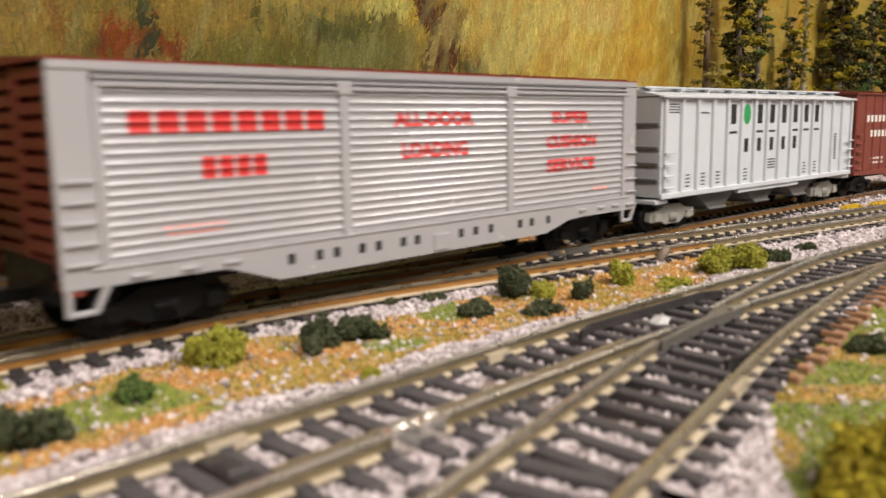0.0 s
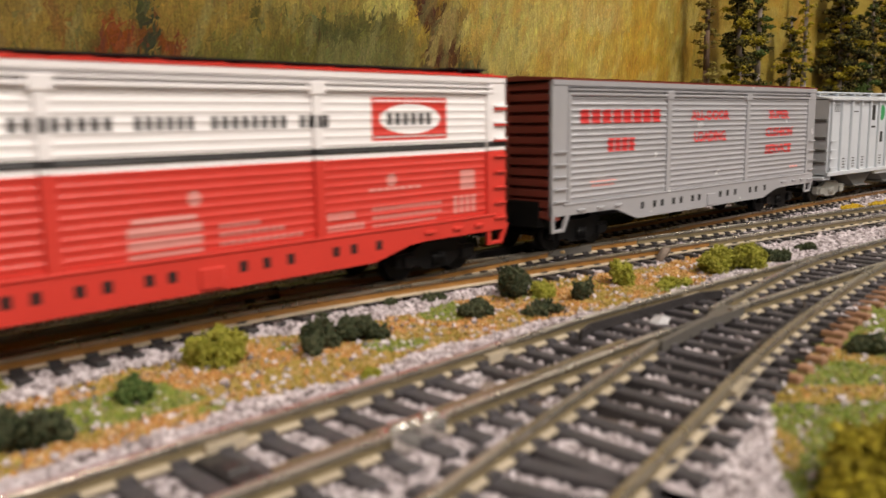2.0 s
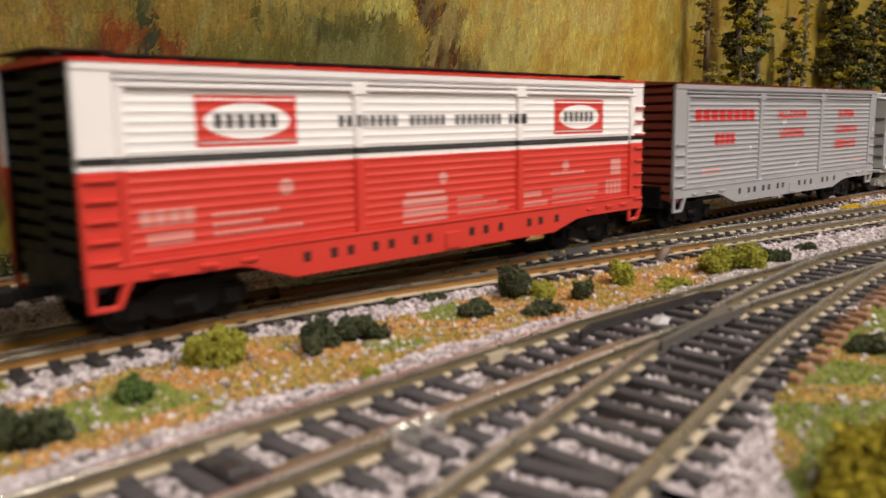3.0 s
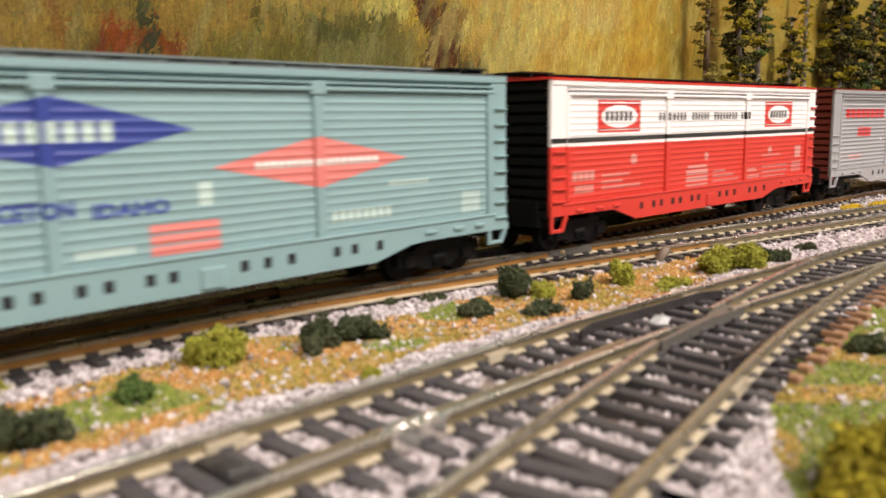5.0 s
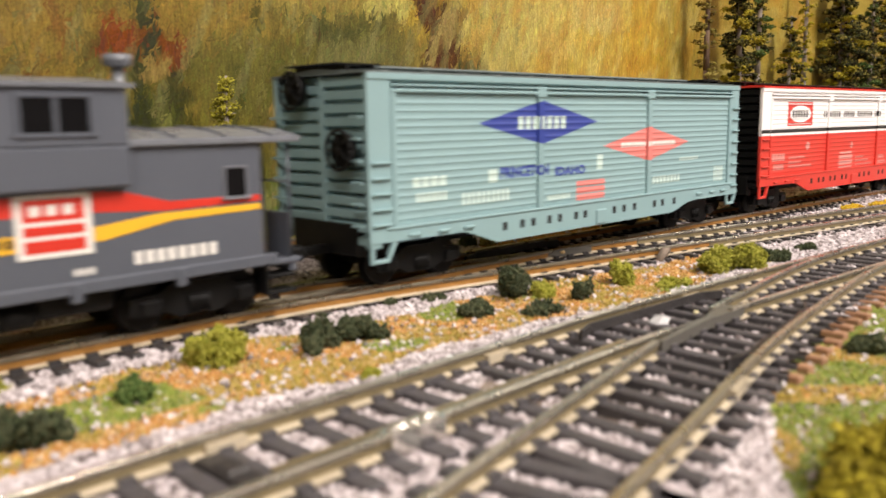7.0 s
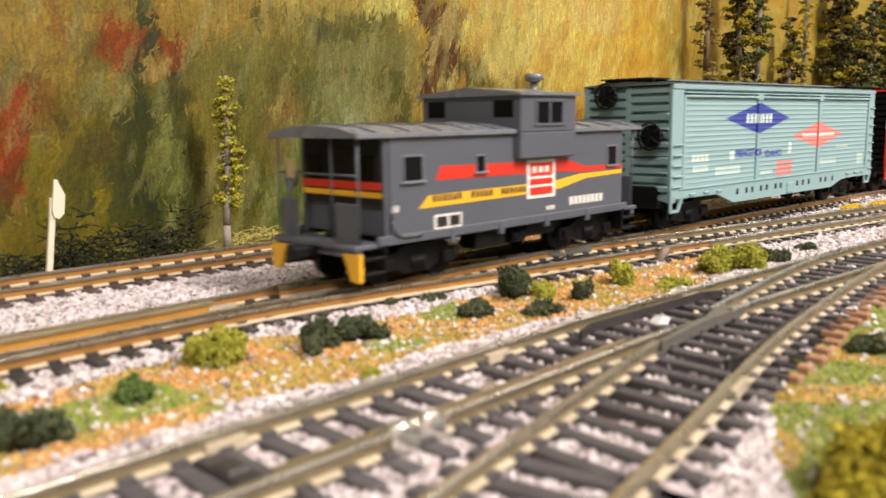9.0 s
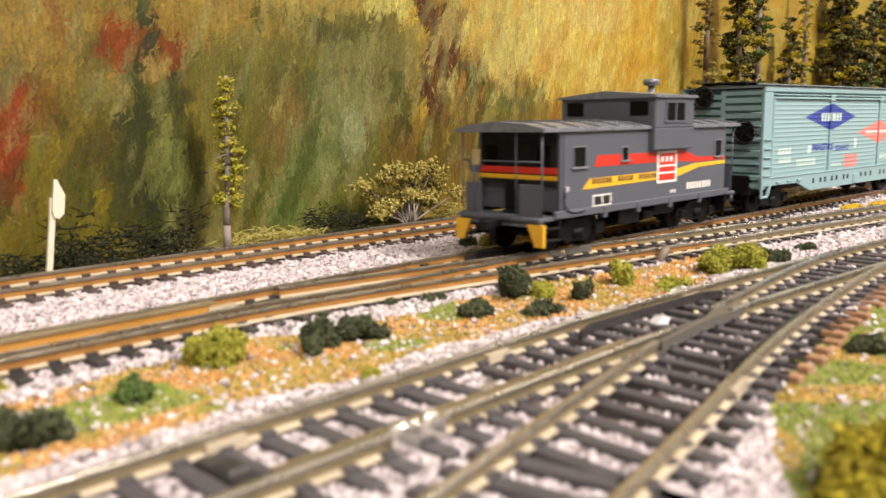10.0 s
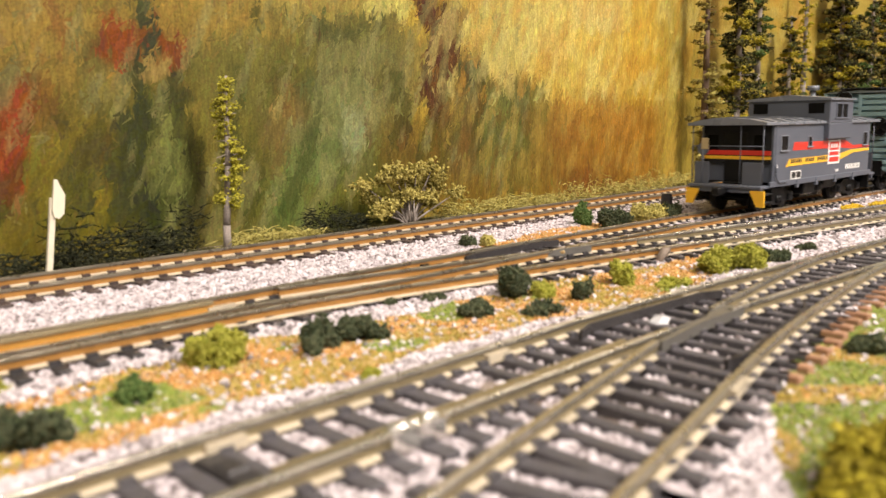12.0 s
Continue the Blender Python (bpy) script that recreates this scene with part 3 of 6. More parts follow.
def brake_wheel(car, x, y, z, r):
    def f(bm):
        for i in range(16):
            a, b = 2 * math.pi * i / 16, 2 * math.pi * (i + 1) / 16
            cyl(bm, (x, y + r * math.cos(a), z + r * math.sin(a)), (x, y + r * math.cos(b), z + r * math.sin(b)), 0.45, n=6)
        for i in range(5):
            a = 2 * math.pi * i / 5
            cyl(bm, (x, y, z), (x, y + r * math.cos(a), z + r * math.sin(a)), 0.35, n=6)
        cyl(bm, (x - 0.7, y, z), (x + 2.5, y, z), 0.9, n=8)
        cyl(bm, (x + 0.6, y, z), (x + 2.5, y, z), r * 0.85, n=14)
    quick("brake_wheel", f, M["black"], car, "black spoked brake wheel")


def all_door_car(label, side, end_mat, roof_mat, upper=None, walk_mat=None):
    car = thing("boxcar", label, "boxcar", "train")
    top = upper or side
    quick("body", lambda bm: rbox(bm, 3.4, 177.6, -17.3, 17.3, 12.2, 32.0 if upper else 50.2, 0.3), side, car)
    if upper:
        quick("upper_body", lambda bm: rbox(bm, 3.4, 177.6, -17.3, 17.3, 32.0, 50.2, 0.3), upper, car)
    for s in (-1, 1):
        ys = sorted((s * 17.2, s * 18.5))
        for x0, x1 in ((8.9, 61.2), (63.8, 117.6), (120.2, 173.4)):
            if upper:
                quick("door", lambda bm: ribbed(bm, x0, x1, 15.4, 31.8, s), side, car)
                quick("upper_door", lambda bm: ribbed(bm, x0, x1, 31.8, 46.4, s), upper, car, "white upper door panel")
            else:
                quick("door", lambda bm: ribbed(bm, x0, x1, 15.4, 46.4, s), side, car)
        for x0, x1 in ((61.2, 63.8), (117.6, 120.2), (173.4, 175.0), (7.2, 8.9)):
            y2 = sorted((s * 17.2, s * 18.75))
            if upper:
                quick("post", lambda bm: rbox(bm, x0, x1, *y2, 15.0, 31.8, 0.15), side, car)
                quick("post", lambda bm: rbox(bm, x0, x1, *y2, 31.8, 47.0, 0.15), upper, car)
            else:
                quick("post", lambda bm: rbox(bm, x0, x1, *y2, 15.0, 47.0, 0.15), side, car)
        for x0, x1 in ((60.4, 64.6), (116.8, 121.0)):
            y2 = sorted((s * 17.2, s * 19.1))
            quick("door_bracket", lambda bm: rbox(bm, x0, x1, *y2, 45.6, 48.6, 0.3), top, car)
        for x0, x1 in ((0.0, 7.2), (175.0, 181.0)):
            if upper:
                quick("corner_panel", lambda bm: rbox(bm, x0, x1, *ys, 12.0, 31.8, 0.2), side, car)
                quick("corner_panel", lambda bm: rbox(bm, x0, x1, *ys, 31.8, 49.4, 0.2), upper, car)
            else:
                quick("corner_panel", lambda bm: rbox(bm, x0, x1, *ys, 12.0, 49.4, 0.2), side, car)
        y3 = sorted((s * 17.2, s * 18.8))
        quick("top_chord", lambda bm: rbox(bm, 0.0, 181.0, *y3, 49.2, 51.0, 0.3), top, car)
        y3 = sorted((s * 17.2, s * 18.95))
        quick("door_rail", lambda bm: rbox(bm, 7.6, 176.0, *y3, 46.5, 47.4, 0.2), top, car)
        quick("door_rail", lambda bm: rbox(bm, 7.6, 176.0, *y3, 48.0, 48.5, 0.1), top, car)
        quick("door_sill", lambda bm: rbox(bm, 5.0, 177.0, *y3, 14.6, 15.3, 0.2), side, car)
        y4 = sorted((s * 17.5, s * 18.6))
        quick("side_sill", lambda bm: prism(bm, [(0, 15), (181, 15), (181, 10.8), (151, 10.8), (145, 10.4), (134, 7.6), (44, 7.6), (33, 11.2), (31, 11.6), (0, 11.8)], "y", *y4), side, car)
        for x in (47.0, 54.3, 59.0, 66.3, 71.2, 79.0, 83.6, 99.0, 104.5, 110.5, 122.6, 127.7, 135.2):
            quick("sill_opening", lambda bm: rbox(bm, x - 1.15, x + 1.15, *sorted((s * 18.0, s * 18.66)), 10.2, 12.9, 0.3), M["hole_and_shade"], car)
        quick("sill_plate", lambda bm: rbox(bm, 89, 94.5, *sorted((s * 18.4, s * 19.1)), 8.0, 12.4, 0.3), side, car)
        for x0 in (12.0, 22.0, 31.0, 150.0, 160.0, 168.0):
            quick("sill_step", lambda bm: rbox(bm, x0, x0 + 3.6, *sorted((s * 18.2, s * 19.2)), 12.4, 13.2, 0.15), side, car)
        for x0 in (0.3, 173.7):
            def stirrup(bm):
                a, b = sorted((s * 17.6, s * 18.5))
                rbox(bm, x0, x0 + 1.2, a, b, 7.3, 12, 0.2)
                rbox(bm, x0, x0 + 5.6, a, b, 6.9, 7.9, 0.2)
                prism(bm, [(x0 + 4.6, 7.0), (x0 + 5.6, 7.0), (x0 + 8.4, 12.2), (x0 + 6.8, 12.2)], "y", a, b)
            quick("stirrup_step", stirrup, side, car)
        ladder(car, (0.9, 6.6), (16, 19.6, 23.2, 26.8, 30.4), s * 18.4 + (0.9 if s > 0 else 0), side)
        if upper or walk_mat:
            ladder(car, (176.2, 180.6), [14 + 4.1 * i for i in range(8)], s * 18.4 + (0.9 if s > 0 else 0), side)
            if upper:
                ladder(car, (176.2, 180.6), [35, 39.2, 43.4], s * 18.5 + (0.9 if s > 0 else 0), upper)
        else:
            ladder(car, (175.4, 180.8), (12.5, 16.6, 20.7, 24.8, 28.9), s * 18.4 + (0.9 if s > 0 else 0), side)
    for x, way in ((0.4, -1), (180.6, 1)):
        corrugated_end(car, end_mat, x, way, 10.5, 50.6, 18.3, 13)
        # black block low on each end stands for the shade there
        quick("end_sill", lambda bm: rbox(bm, *sorted((x - way * 0.2, x - way * 3)), -13, 13, 8.2, 16.0, 0.3), M["black"], car)
        coupler(car, x, way)
    quick("roof", lambda bm: prism(bm, [(-18.7, 50.9), (18.7, 50.9), (18.7, 51.25), (0, 52.4), (-18.7, 51.25)], "x", -0.3, 181.3), roof_mat, car)
    for i in range(14):
        x = 6 + i * 13
        quick("roof_rib", lambda bm: prism(bm, [(-18.6, 51.1), (0, 52.3), (18.6, 51.1), (18.6, 51.6), (0, 52.8), (-18.6, 51.6)], "x", x - 0.5, x + 0.5), roof_mat, car)
    if walk_mat:
        for x0, x1 in ((-2, 12), (169, 183)):
            for y in range(-9, 10, 3):
                quick("platform_slat", lambda bm: rbox(bm, x0, x1, y - 1.1, y + 1.1, 53.0, 53.5, 0.15), walk_mat, car)
            for x in (x0 + 3, x1 - 3):
                quick("platform_bearer", lambda bm: box(bm, x, x + 1, -10, 10, 51.4, 53.05), walk_mat, car)
        for y in (-2.6, 0, 2.6):
            quick("walkway_plank", lambda bm: rbox(bm, 12.2, 168.8, y - 1.1, y + 1.1, 53.0, 53.6, 0.15), walk_mat if upper else roof_mat, car)
        for x in range(18, 168, 13):
            quick("walkway_bearer", lambda bm: box(bm, x, x + 1, -3, 3, 52.0, 53.05), walk_mat, car)
    quick("centre_sill", lambda bm: [rbox(bm, 4, 177, -4, 4, 7.2, 12.4, 0.4), rbox(bm, 80, 96, -15, 15, 8, 12.3, 0.4)], M["black"], car)
    truck(car, 21, M["black"])
    truck(car, 160, M["black"])
    return car


def diamond(cx, cz, a, b):
    return [(cx - a, cz), (cx, cz - b), (cx + a, cz), (cx, cz + b)]


def ellipse(cx, cz, a, b, n=24):
    return [(cx + a * math.cos(2 * math.pi * i / n), cz + b * math.sin(2 * math.pi * i / n)) for i in range(n)]


def shift(ob, y):
    """Lift a marking off the one beneath it."""
    if isinstance(ob, list):
        return [shift(o, y) for o in ob]
    for v in ob.data.vertices:
        v.co.y -= y * MM
    return ob


# silver car
silver = all_door_car("silver all-door model boxcar with red lettering and brown ends", M["silver"], M["boxcar_brown"], M["boxcar_brown"])
marking("name_bar", bars(8, 13.6, 58.2, 38.2, 42.5, 0.8), M["letter_red"], silver)
marking("number_bar", bars(4, 27.7, 43.0, 29.6, 33.8, 0.8), M["letter_red"], silver)
words("ALL-DOOR", 77.2, 104.6, 38.6, 42.2, M["letter_red"], silver)
words("LOADING", 79.7, 102.3, 31.0, 35.0, M["letter_red"], silver)
words("SUPER", 137.4, 155.6, 38.6, 42.1, M["letter_red"], silver)
words("CUSHION", 134.9, 159.2, 31.6, 35.3, M["letter_red"], silver)
words("SERVICE", 134.9, 158.8, 24.8, 28.6, M["letter_red"], silver)
marking("small_print", bars(6, 20, 32, 19.3, 19.9, 0.7) + bars(5, 19, 33, 20.7, 21.1, 0.8), M["letter_pale"], silver)
marking("small_print", bars(3, 158, 166, 18.2, 19.2, 0.7), M["letter_pale"], silver)

# red and white car
LEVELS = rib_levels(0.17)
redcar = all_door_car("red and white all-door model boxcar with black ends", M["red"], M["black"], M["red"], M["white"], M["black"])
marking("stripe", [rect(8.9, 61.2, 32.9, 34.3), rect(63.8, 117.6, 32.9, 34.3), rect(120.2, 173.4, 32.9, 34.3)], M["letter_black"], redcar, label="black stripe")
marking("stripe", [rect(61.2, 63.8, 32.9, 34.3), rect(117.6, 120.2, 32.9, 34.3), rect(173.4, 175, 32.9, 34.3), rect(7.2, 8.9, 32.9, 34.3)], M["letter_black"], redcar, False, -18.82, "black stripe")
marking("stripe", [rect(0, 7.2, 32.9, 34.3), rect(175, 181, 32.9, 34.3)], M["letter_black"], redcar, False, -18.56, "black stripe")
quick("red_edge", lambda bm: rbox(bm, 0, 181, -19.0, -18.5, 50.7, 51.3, 0.1), M["red"], redcar)
for x0, x1 in ((22.9, 46.0), (134.4, 158.8)):
    xm = (x0 + x1) / 2
    marking("logo_panel", [rect(x0, x1, 35.5, 45.4)], M["red"], redcar)
    shift(marking("logo_oval", [ellipse(xm, 40.4, 9.9, 3.5)], M["white"], redcar), 0.06)
    shift(marking("logo_bar", bars(6, xm - 7.6, xm + 7.6, 39.0, 41.8, 0.6), M["letter_black"], redcar), 0.12)
    shift(marking("logo_line", [rect(x0 + 0.7, x1 - 0.7, 36.2, 36.5), rect(x0 + 0.7, x1 - 0.7, 44.4, 44.7)], M["white"], redcar), 0.06)
marking("name_bar", [b for g in ((8, 57.2, 75.2), (6, 78.5, 90.9), (8, 93.9, 112.0), (4, 114.6, 122.9)) for b in bars(*g, 38.8, 41.4, 0.6)], M["letter_black"], redcar)
marking("reporting_bar", bars(4, 10.7, 22.1, 21.4, 24.4, 0.82) + bars(6, 12.0, 21.4, 17.7, 20.2, 0.75), M["letter_pale"], redcar)
marking("data_bar", bars(9, 25.4, 41.0, 21.8, 22.8, 0.7) + bars(7, 25.4, 37.0, 19.9, 20.9, 0.7) + bars(12, 25.6, 47.0, 18.1, 19.1, 0.7), M["letter_pale"], redcar)
marking("data_panel", [rect(75.6, 90.6, 15.6, 16.6), rect(75.6, 90.6, 17.2, 19.0), rect(75.6, 90.6, 19.6, 21.4), rect(76.6, 89.6, 22.0, 23.0)], M["letter_pale"], redcar)
marking("emblem", [ellipse(42.8, 26.8, 1.9, 1.8, 12)], M["letter_pale"], redcar)
marking("emblem", [ellipse(89.3, 25.9, 1.5, 1.6, 12)], M["letter_pale"], redcar)
marking("data_bar", bars(6, 94.4, 104, 19.6, 20.6, 0.7) + bars(8, 94.4, 110, 17.9, 18.9, 0.7) + bars(10, 94.4, 114.6, 16.1, 17.0, 0.7), M["letter_pale"], redcar)
marking("data_bar", bars(5, 121, 129, 18.4, 20.2, 0.7) + bars(6, 121, 131.8, 15.8, 17.4, 0.7) + bars(12, 134, 157, 19.4, 20.4, 0.7) + bars(12, 134, 157, 17.4, 18.4, 0.7) + bars(11, 134, 155, 15.7, 16.5, 0.7), M["letter_pale"], redcar)
marking("data_bar", bars(7, 133, 150, 24.0, 24.7, 0.7), M["letter_pale"], redcar)
marking("emblem", [ellipse(140.0, 26.4, 1.6, 1.6, 12)], M["letter_pale"], redcar)
marking("emblem", [rect(163.5, 169, 22.5, 27.4)], M["letter_pale"], redcar)
marking("data_bar", bars(4, 161, 170, 16.5, 21.0, 0.6), M["letter_pale"], redcar)

# teal car
LEVELS = rib_levels(0.16)
tealcar = all_door_car("pale teal all-door model boxcar with blue and red diamonds", M["teal"], M["teal"], M["teal_roof"], None, M["black"])
marking("blue_diamond", [diamond(63.6, 39.0, 26.2, 6.0)], M["letter_blue"], tealcar, label="blue diamond marking")
shift(marking("name_bar", bars(7, 53, 75, 37.2, 40.7, 0.72), M["letter_mint"], tealcar), 0.06)
marking("red_diamond", [diamond(119.0, 31.5, 25.6, 5.5)], M["salmon"], tealcar, label="red diamond marking")
shift(marking("name_bar", bars(18, 103, 136, 30.7, 32.2, 0.75), M["letter_white"], tealcar), 0.06)
words("PRINCETON", 45.8, 66.5, 24.3, 27.4, M["letter_blue"], tealcar)
words("IDAHO", 69.5, 84.0, 23.6, 26.4, M["letter_blue"], tealcar)
marking("data_panel", [rect(79.8, 94.2, 15.8, 17.5), rect(79.8, 94.2, 17.9, 19.6), rect(79.8, 94.2, 20.0, 21.6)], M["salmon"], tealcar)
marking("reporting_bar", bars(4, 14, 26, 24.0, 26.4, 0.8) + bars(6, 15, 26, 20.4, 22.6, 0.75) + bars(10, 31, 50, 18.4, 21.5, 0.6), M["letter_mint"], tealcar)
marking("data_bar", bars(8, 66, 77, 17.0, 18.4, 0.7) + [rect(41, 44.5, 23.5, 27.0)] + [rect(90, 93, 24.5, 29.0)], M["letter_mint"], tealcar)
marking("data_bar", bars(10, 139, 152, 25, 26.2, 0.7) + bars(8, 122, 140, 18, 20.5, 0.7) + bars(5, 164, 171, 16.5, 22.0, 0.6), M["letter_mint"], tealcar)
brake_wheel(tealcar, -3.0, -11.5, 33.5, 4.6)
brake_wheel(tealcar, -3.0, 7.0, 47.5, 4.4)
for z in (16, 21, 26, 31, 36, 41):
    quick("rung", lambda bm: rbox(bm, -1.9, -1.1, 11, 17.5, z - 0.3, z + 0.3, 0.1), M["teal"], tealcar)
    quick("rung", lambda bm: rbox(bm, -1.9, -1.1, -17.8, -14.0, z - 0.3, z + 0.3, 0.1), M["teal"], tealcar)


def hopper_car():
    car = thing("covered_hopper", "light grey covered hopper with black lettering and side ribs", "hopper car", "train")
    L = 163.0
    g = M["hopper"]

    def shell(bm):
        prism(bm, [(0, 12.8), (46, 12.8), (46, 12.8), (L - 46, 12.8), (L, 12.8), (L, 46.6), (0, 46.6)], "y", -17.4, 17.4)
    quick("body", shell, g, car)
    for s in (-1, 1):
        for i in range(16):
            x = 2.0 + i * (L - 4.0) / 15
            quick("side_post", lambda bm: rbox(bm, x - 0.7, x + 0.7, *sorted((s * 17.2, s * 18.5)), 13.0, 46.4, 0.2), g, car)
        quick("eave", lambda bm: rbox(bm, -0.8, L + 0.8, *sorted((s * 17.0, s * 19.2)), 46.2, 47.2, 0.25), g, car)
        quick("side_sill", lambda bm: rbox(bm, 0, L, *sorted((s * 17.0, s * 18.4)), 12.2, 14.2, 0.25), g, car)
        for x0 in (0.6, L - 6.4):
            ladder(car, (x0, x0 + 5.6), (16, 20, 24, 28), s * 18.4 + (0.9 if s > 0 else 0), g)
        quick("sill_apron", lambda bm: rbox(bm, 55, 108, *sorted((s * 16.2, s * 17.6)), 10.6, 12.6, 0.2), g, car)
    quick("roof", lambda bm: prism(bm, [(-18.6, 47.0), (18.6, 47.0), (6, 49.4), (-6, 49.4)], "x", -0.5, L + 0.5), g, car)
    for i in range(9):
        x = 10 + i * 17.5
        quick("roof_hatch", lambda bm: rbox(bm, x, x + 9, -5, 5, 49.2, 50.4, 0.4), g, car)
    for y in (-9, 9):
        quick("running_board", lambda bm: [rbox(bm, 0, L, y - 2, y + 2, 49.8, 50.4, 0.15)] and [box(bm, x, x + 0.8, y - 2, y + 2, 48.0, 49.9) for x in range(4, 160, 19)], g, car)
    for x0, x1 in ((28, 62), (64, 98), (100, 134)):
        quick("hopper_bay", lambda bm: prism(bm, [(x0, 12.9), (x1, 12.9), ((x0 + x1) / 2 + 6, 6.2), ((x0 + x1) / 2 - 6, 6.2)], "y", -14, 14), M["hopper_dark"], car)
        quick("outlet_gate", lambda bm: rbox(bm, (x0 + x1) / 2 - 6.5, (x0 + x1) / 2 + 6.5, -15, 15, 5.2, 6.3, 0.3), M["hopper_dark"], car)
    for x, way in ((0, -1), (L, 1)):
        for z in (18.5, 24, 29.5, 37.5):
            quick("end_rib", lambda bm: rbox(bm, *sorted((x, x + way * 1.1)), -17, 17, z - 0.6, z + 0.6, 0.2), M["hopper_dark"], car)
        quick("end_platform", lambda bm: rbox(bm, *sorted((x - way * 6, x + way * 1.5)), -17, 17, 10.4, 12.0, 0.3), g, car)
        coupler(car, x, way)
    quick("centre_sill", lambda bm: rbox(bm, 2, L - 2, -3.5, 3.5, 7.4, 12.5, 0.3), M["hopper_dark"], car)
    truck(car, 16, M["truck_grey"])
    truck(car, L - 16, M["truck_grey"])
    # painted bars lie on the panels between the posts
    PANEL = lambda i: 2.0 + (i + 0.5) * (L - 4.0) / 15
    y = -17.46
    marking("name_bar", [rect(PANEL(i) - 2.0, PANEL(i) + 2.0, 37.0, 44.3) for i in (4, 6, 7, 8, 9, 10, 11)], M["letter_black"], car, False, y)
    marking("emblem", [ellipse(PANEL(5), 40.6, 3.0, 3.9, 16)], M["letter_green"], car, False, y, "green round letter")
    marking("number_bar", [rect(PANEL(i) - 1.6, PANEL(i) + 1.6, 26.2, 31.4) for i in (5, 6, 7, 8, 9)], M["letter_black"], car, False, y)
    marking("small_print", [rect(PANEL(i) - 3.0, PANEL(i) + 3.0, 33.4, 34.3) for i in (4, 6, 7, 9, 10, 11)], M["letter_black"], car, False, y)
    marking("small_print", [rect(PANEL(7) - 4, PANEL(7) + 4, 19 + i * 1.1, 19.5 + i * 1.1) for i in range(4)], M["letter_black"], car, False, y)
    marking("small_print", [rect(5, 11.5, 41.3 + i * 0.9, 41.7 + i * 0.9) for i in range(4)] + [rect(PANEL(2) - 3, PANEL(2) + 3, 41, 41.5)], M["letter_black"], car, False, y)
    for x in (PANEL(1) - 1.5, PANEL(2) - 1.5, PANEL(3) - 1.5, PANEL(5) - 1.5, PANEL(10) - 1.5, PANEL(11) - 1.5):
        marking("small_print", [rect(x, x + 3, 15.5 + i * 1.3, 16.0 + i * 1.3) for i in range(4)], M["letter_black"], car, False, y)
    marking("small_print", [rect(PANEL(13) - 1.3, PANEL(13) + 1.3, 20 + i * 1.2, 20.7 + i * 1.2) for i in range(10)], M["letter_black"], car, False, y)
    return car


hopper = hopper_car()


def brown_car():
    car = thing("boxcar", "tuscan brown model boxcar with white lettering", "boxcar", "train")
    b = M["tuscan"]
    L = 158.0
    quick("body", lambda bm: rbox(bm, 3.2, L - 3.2, -17.4, 17.4, 11.4, 49.6, 0.3), b, car)
    for s in (-1, 1):
        for i in range(17):
            x = 1.5 + i * (L - 3) / 16
            quick("side_rib", lambda bm: rbox(bm, x - 0.4, x + 0.4, *sorted((s * 17.2, s * 17.8)), 12, 49, 0.15), b, car)
        quick("door", lambda bm: rbox(bm, 62, 94, *sorted((s * 17.2, s * 18.4)), 13, 48.4, 0.3), b, car)
        quick("side_sill", lambda bm: prism(bm, [(0, 12.6), (L, 12.6), (L, 11), (L - 34, 10.4), (L - 40, 8.4), (40, 8.4), (34, 10.4), (0, 11)], "y", *sorted((s * 17.0, s * 18.2))), b, car)
        ladder(car, (1.2, 7.0), (14, 18, 22, 26, 30), s * 17.9 + (0.9 if s > 0 else 0), b)
        ladder(car, (L - 7, L - 1.2), (14, 18, 22, 26, 30), s * 17.9 + (0.9 if s > 0 else 0), b)
    for x, way in ((0.4, -1), (L - 0.4, 1)):
        corrugated_end(car, b, x, way, 11, 49.4, 17.6, 12)
        coupler(car, x, way)
    quick("roof", lambda bm: prism(bm, [(-18.2, 49.2), (18.2, 49.2), (18.2, 49.9), (0, 51.4), (-18.2, 49.9)], "x", 0, L), b, car)
    for i in range(12):
        x = 6 + i * 13
        quick("roof_rib", lambda bm: prism(bm, [(-18, 49.8), (0, 51.3), (18, 49.8), (18, 50.3), (0, 51.8), (-18, 50.3)], "x", x - 0.5, x + 0.5), b, car)
    quick("centre_sill", lambda bm: rbox(bm, 4, L - 4, -4, 4, 7.2, 12, 0.4), M["black"], car)
    truck(car, 19, M["black"])
    truck(car, L - 19, M["black"])
    marking("name_bar", bars(8, 13, 50, 36.2, 39.4, 0.6), M["letter_white"], car, False, -17.5)
    marking("number_bar", bars(6, 18, 45, 29.0, 32.2, 0.6), M["letter_white"], car, False, -17.5)
    marking("small_print", bars(5, 20, 36, 18, 19, 0.6) + bars(5, 20, 36, 15.8, 16.8, 0.6), M["letter_white"], car, False, -17.5)
    return car


brown = brown_car()


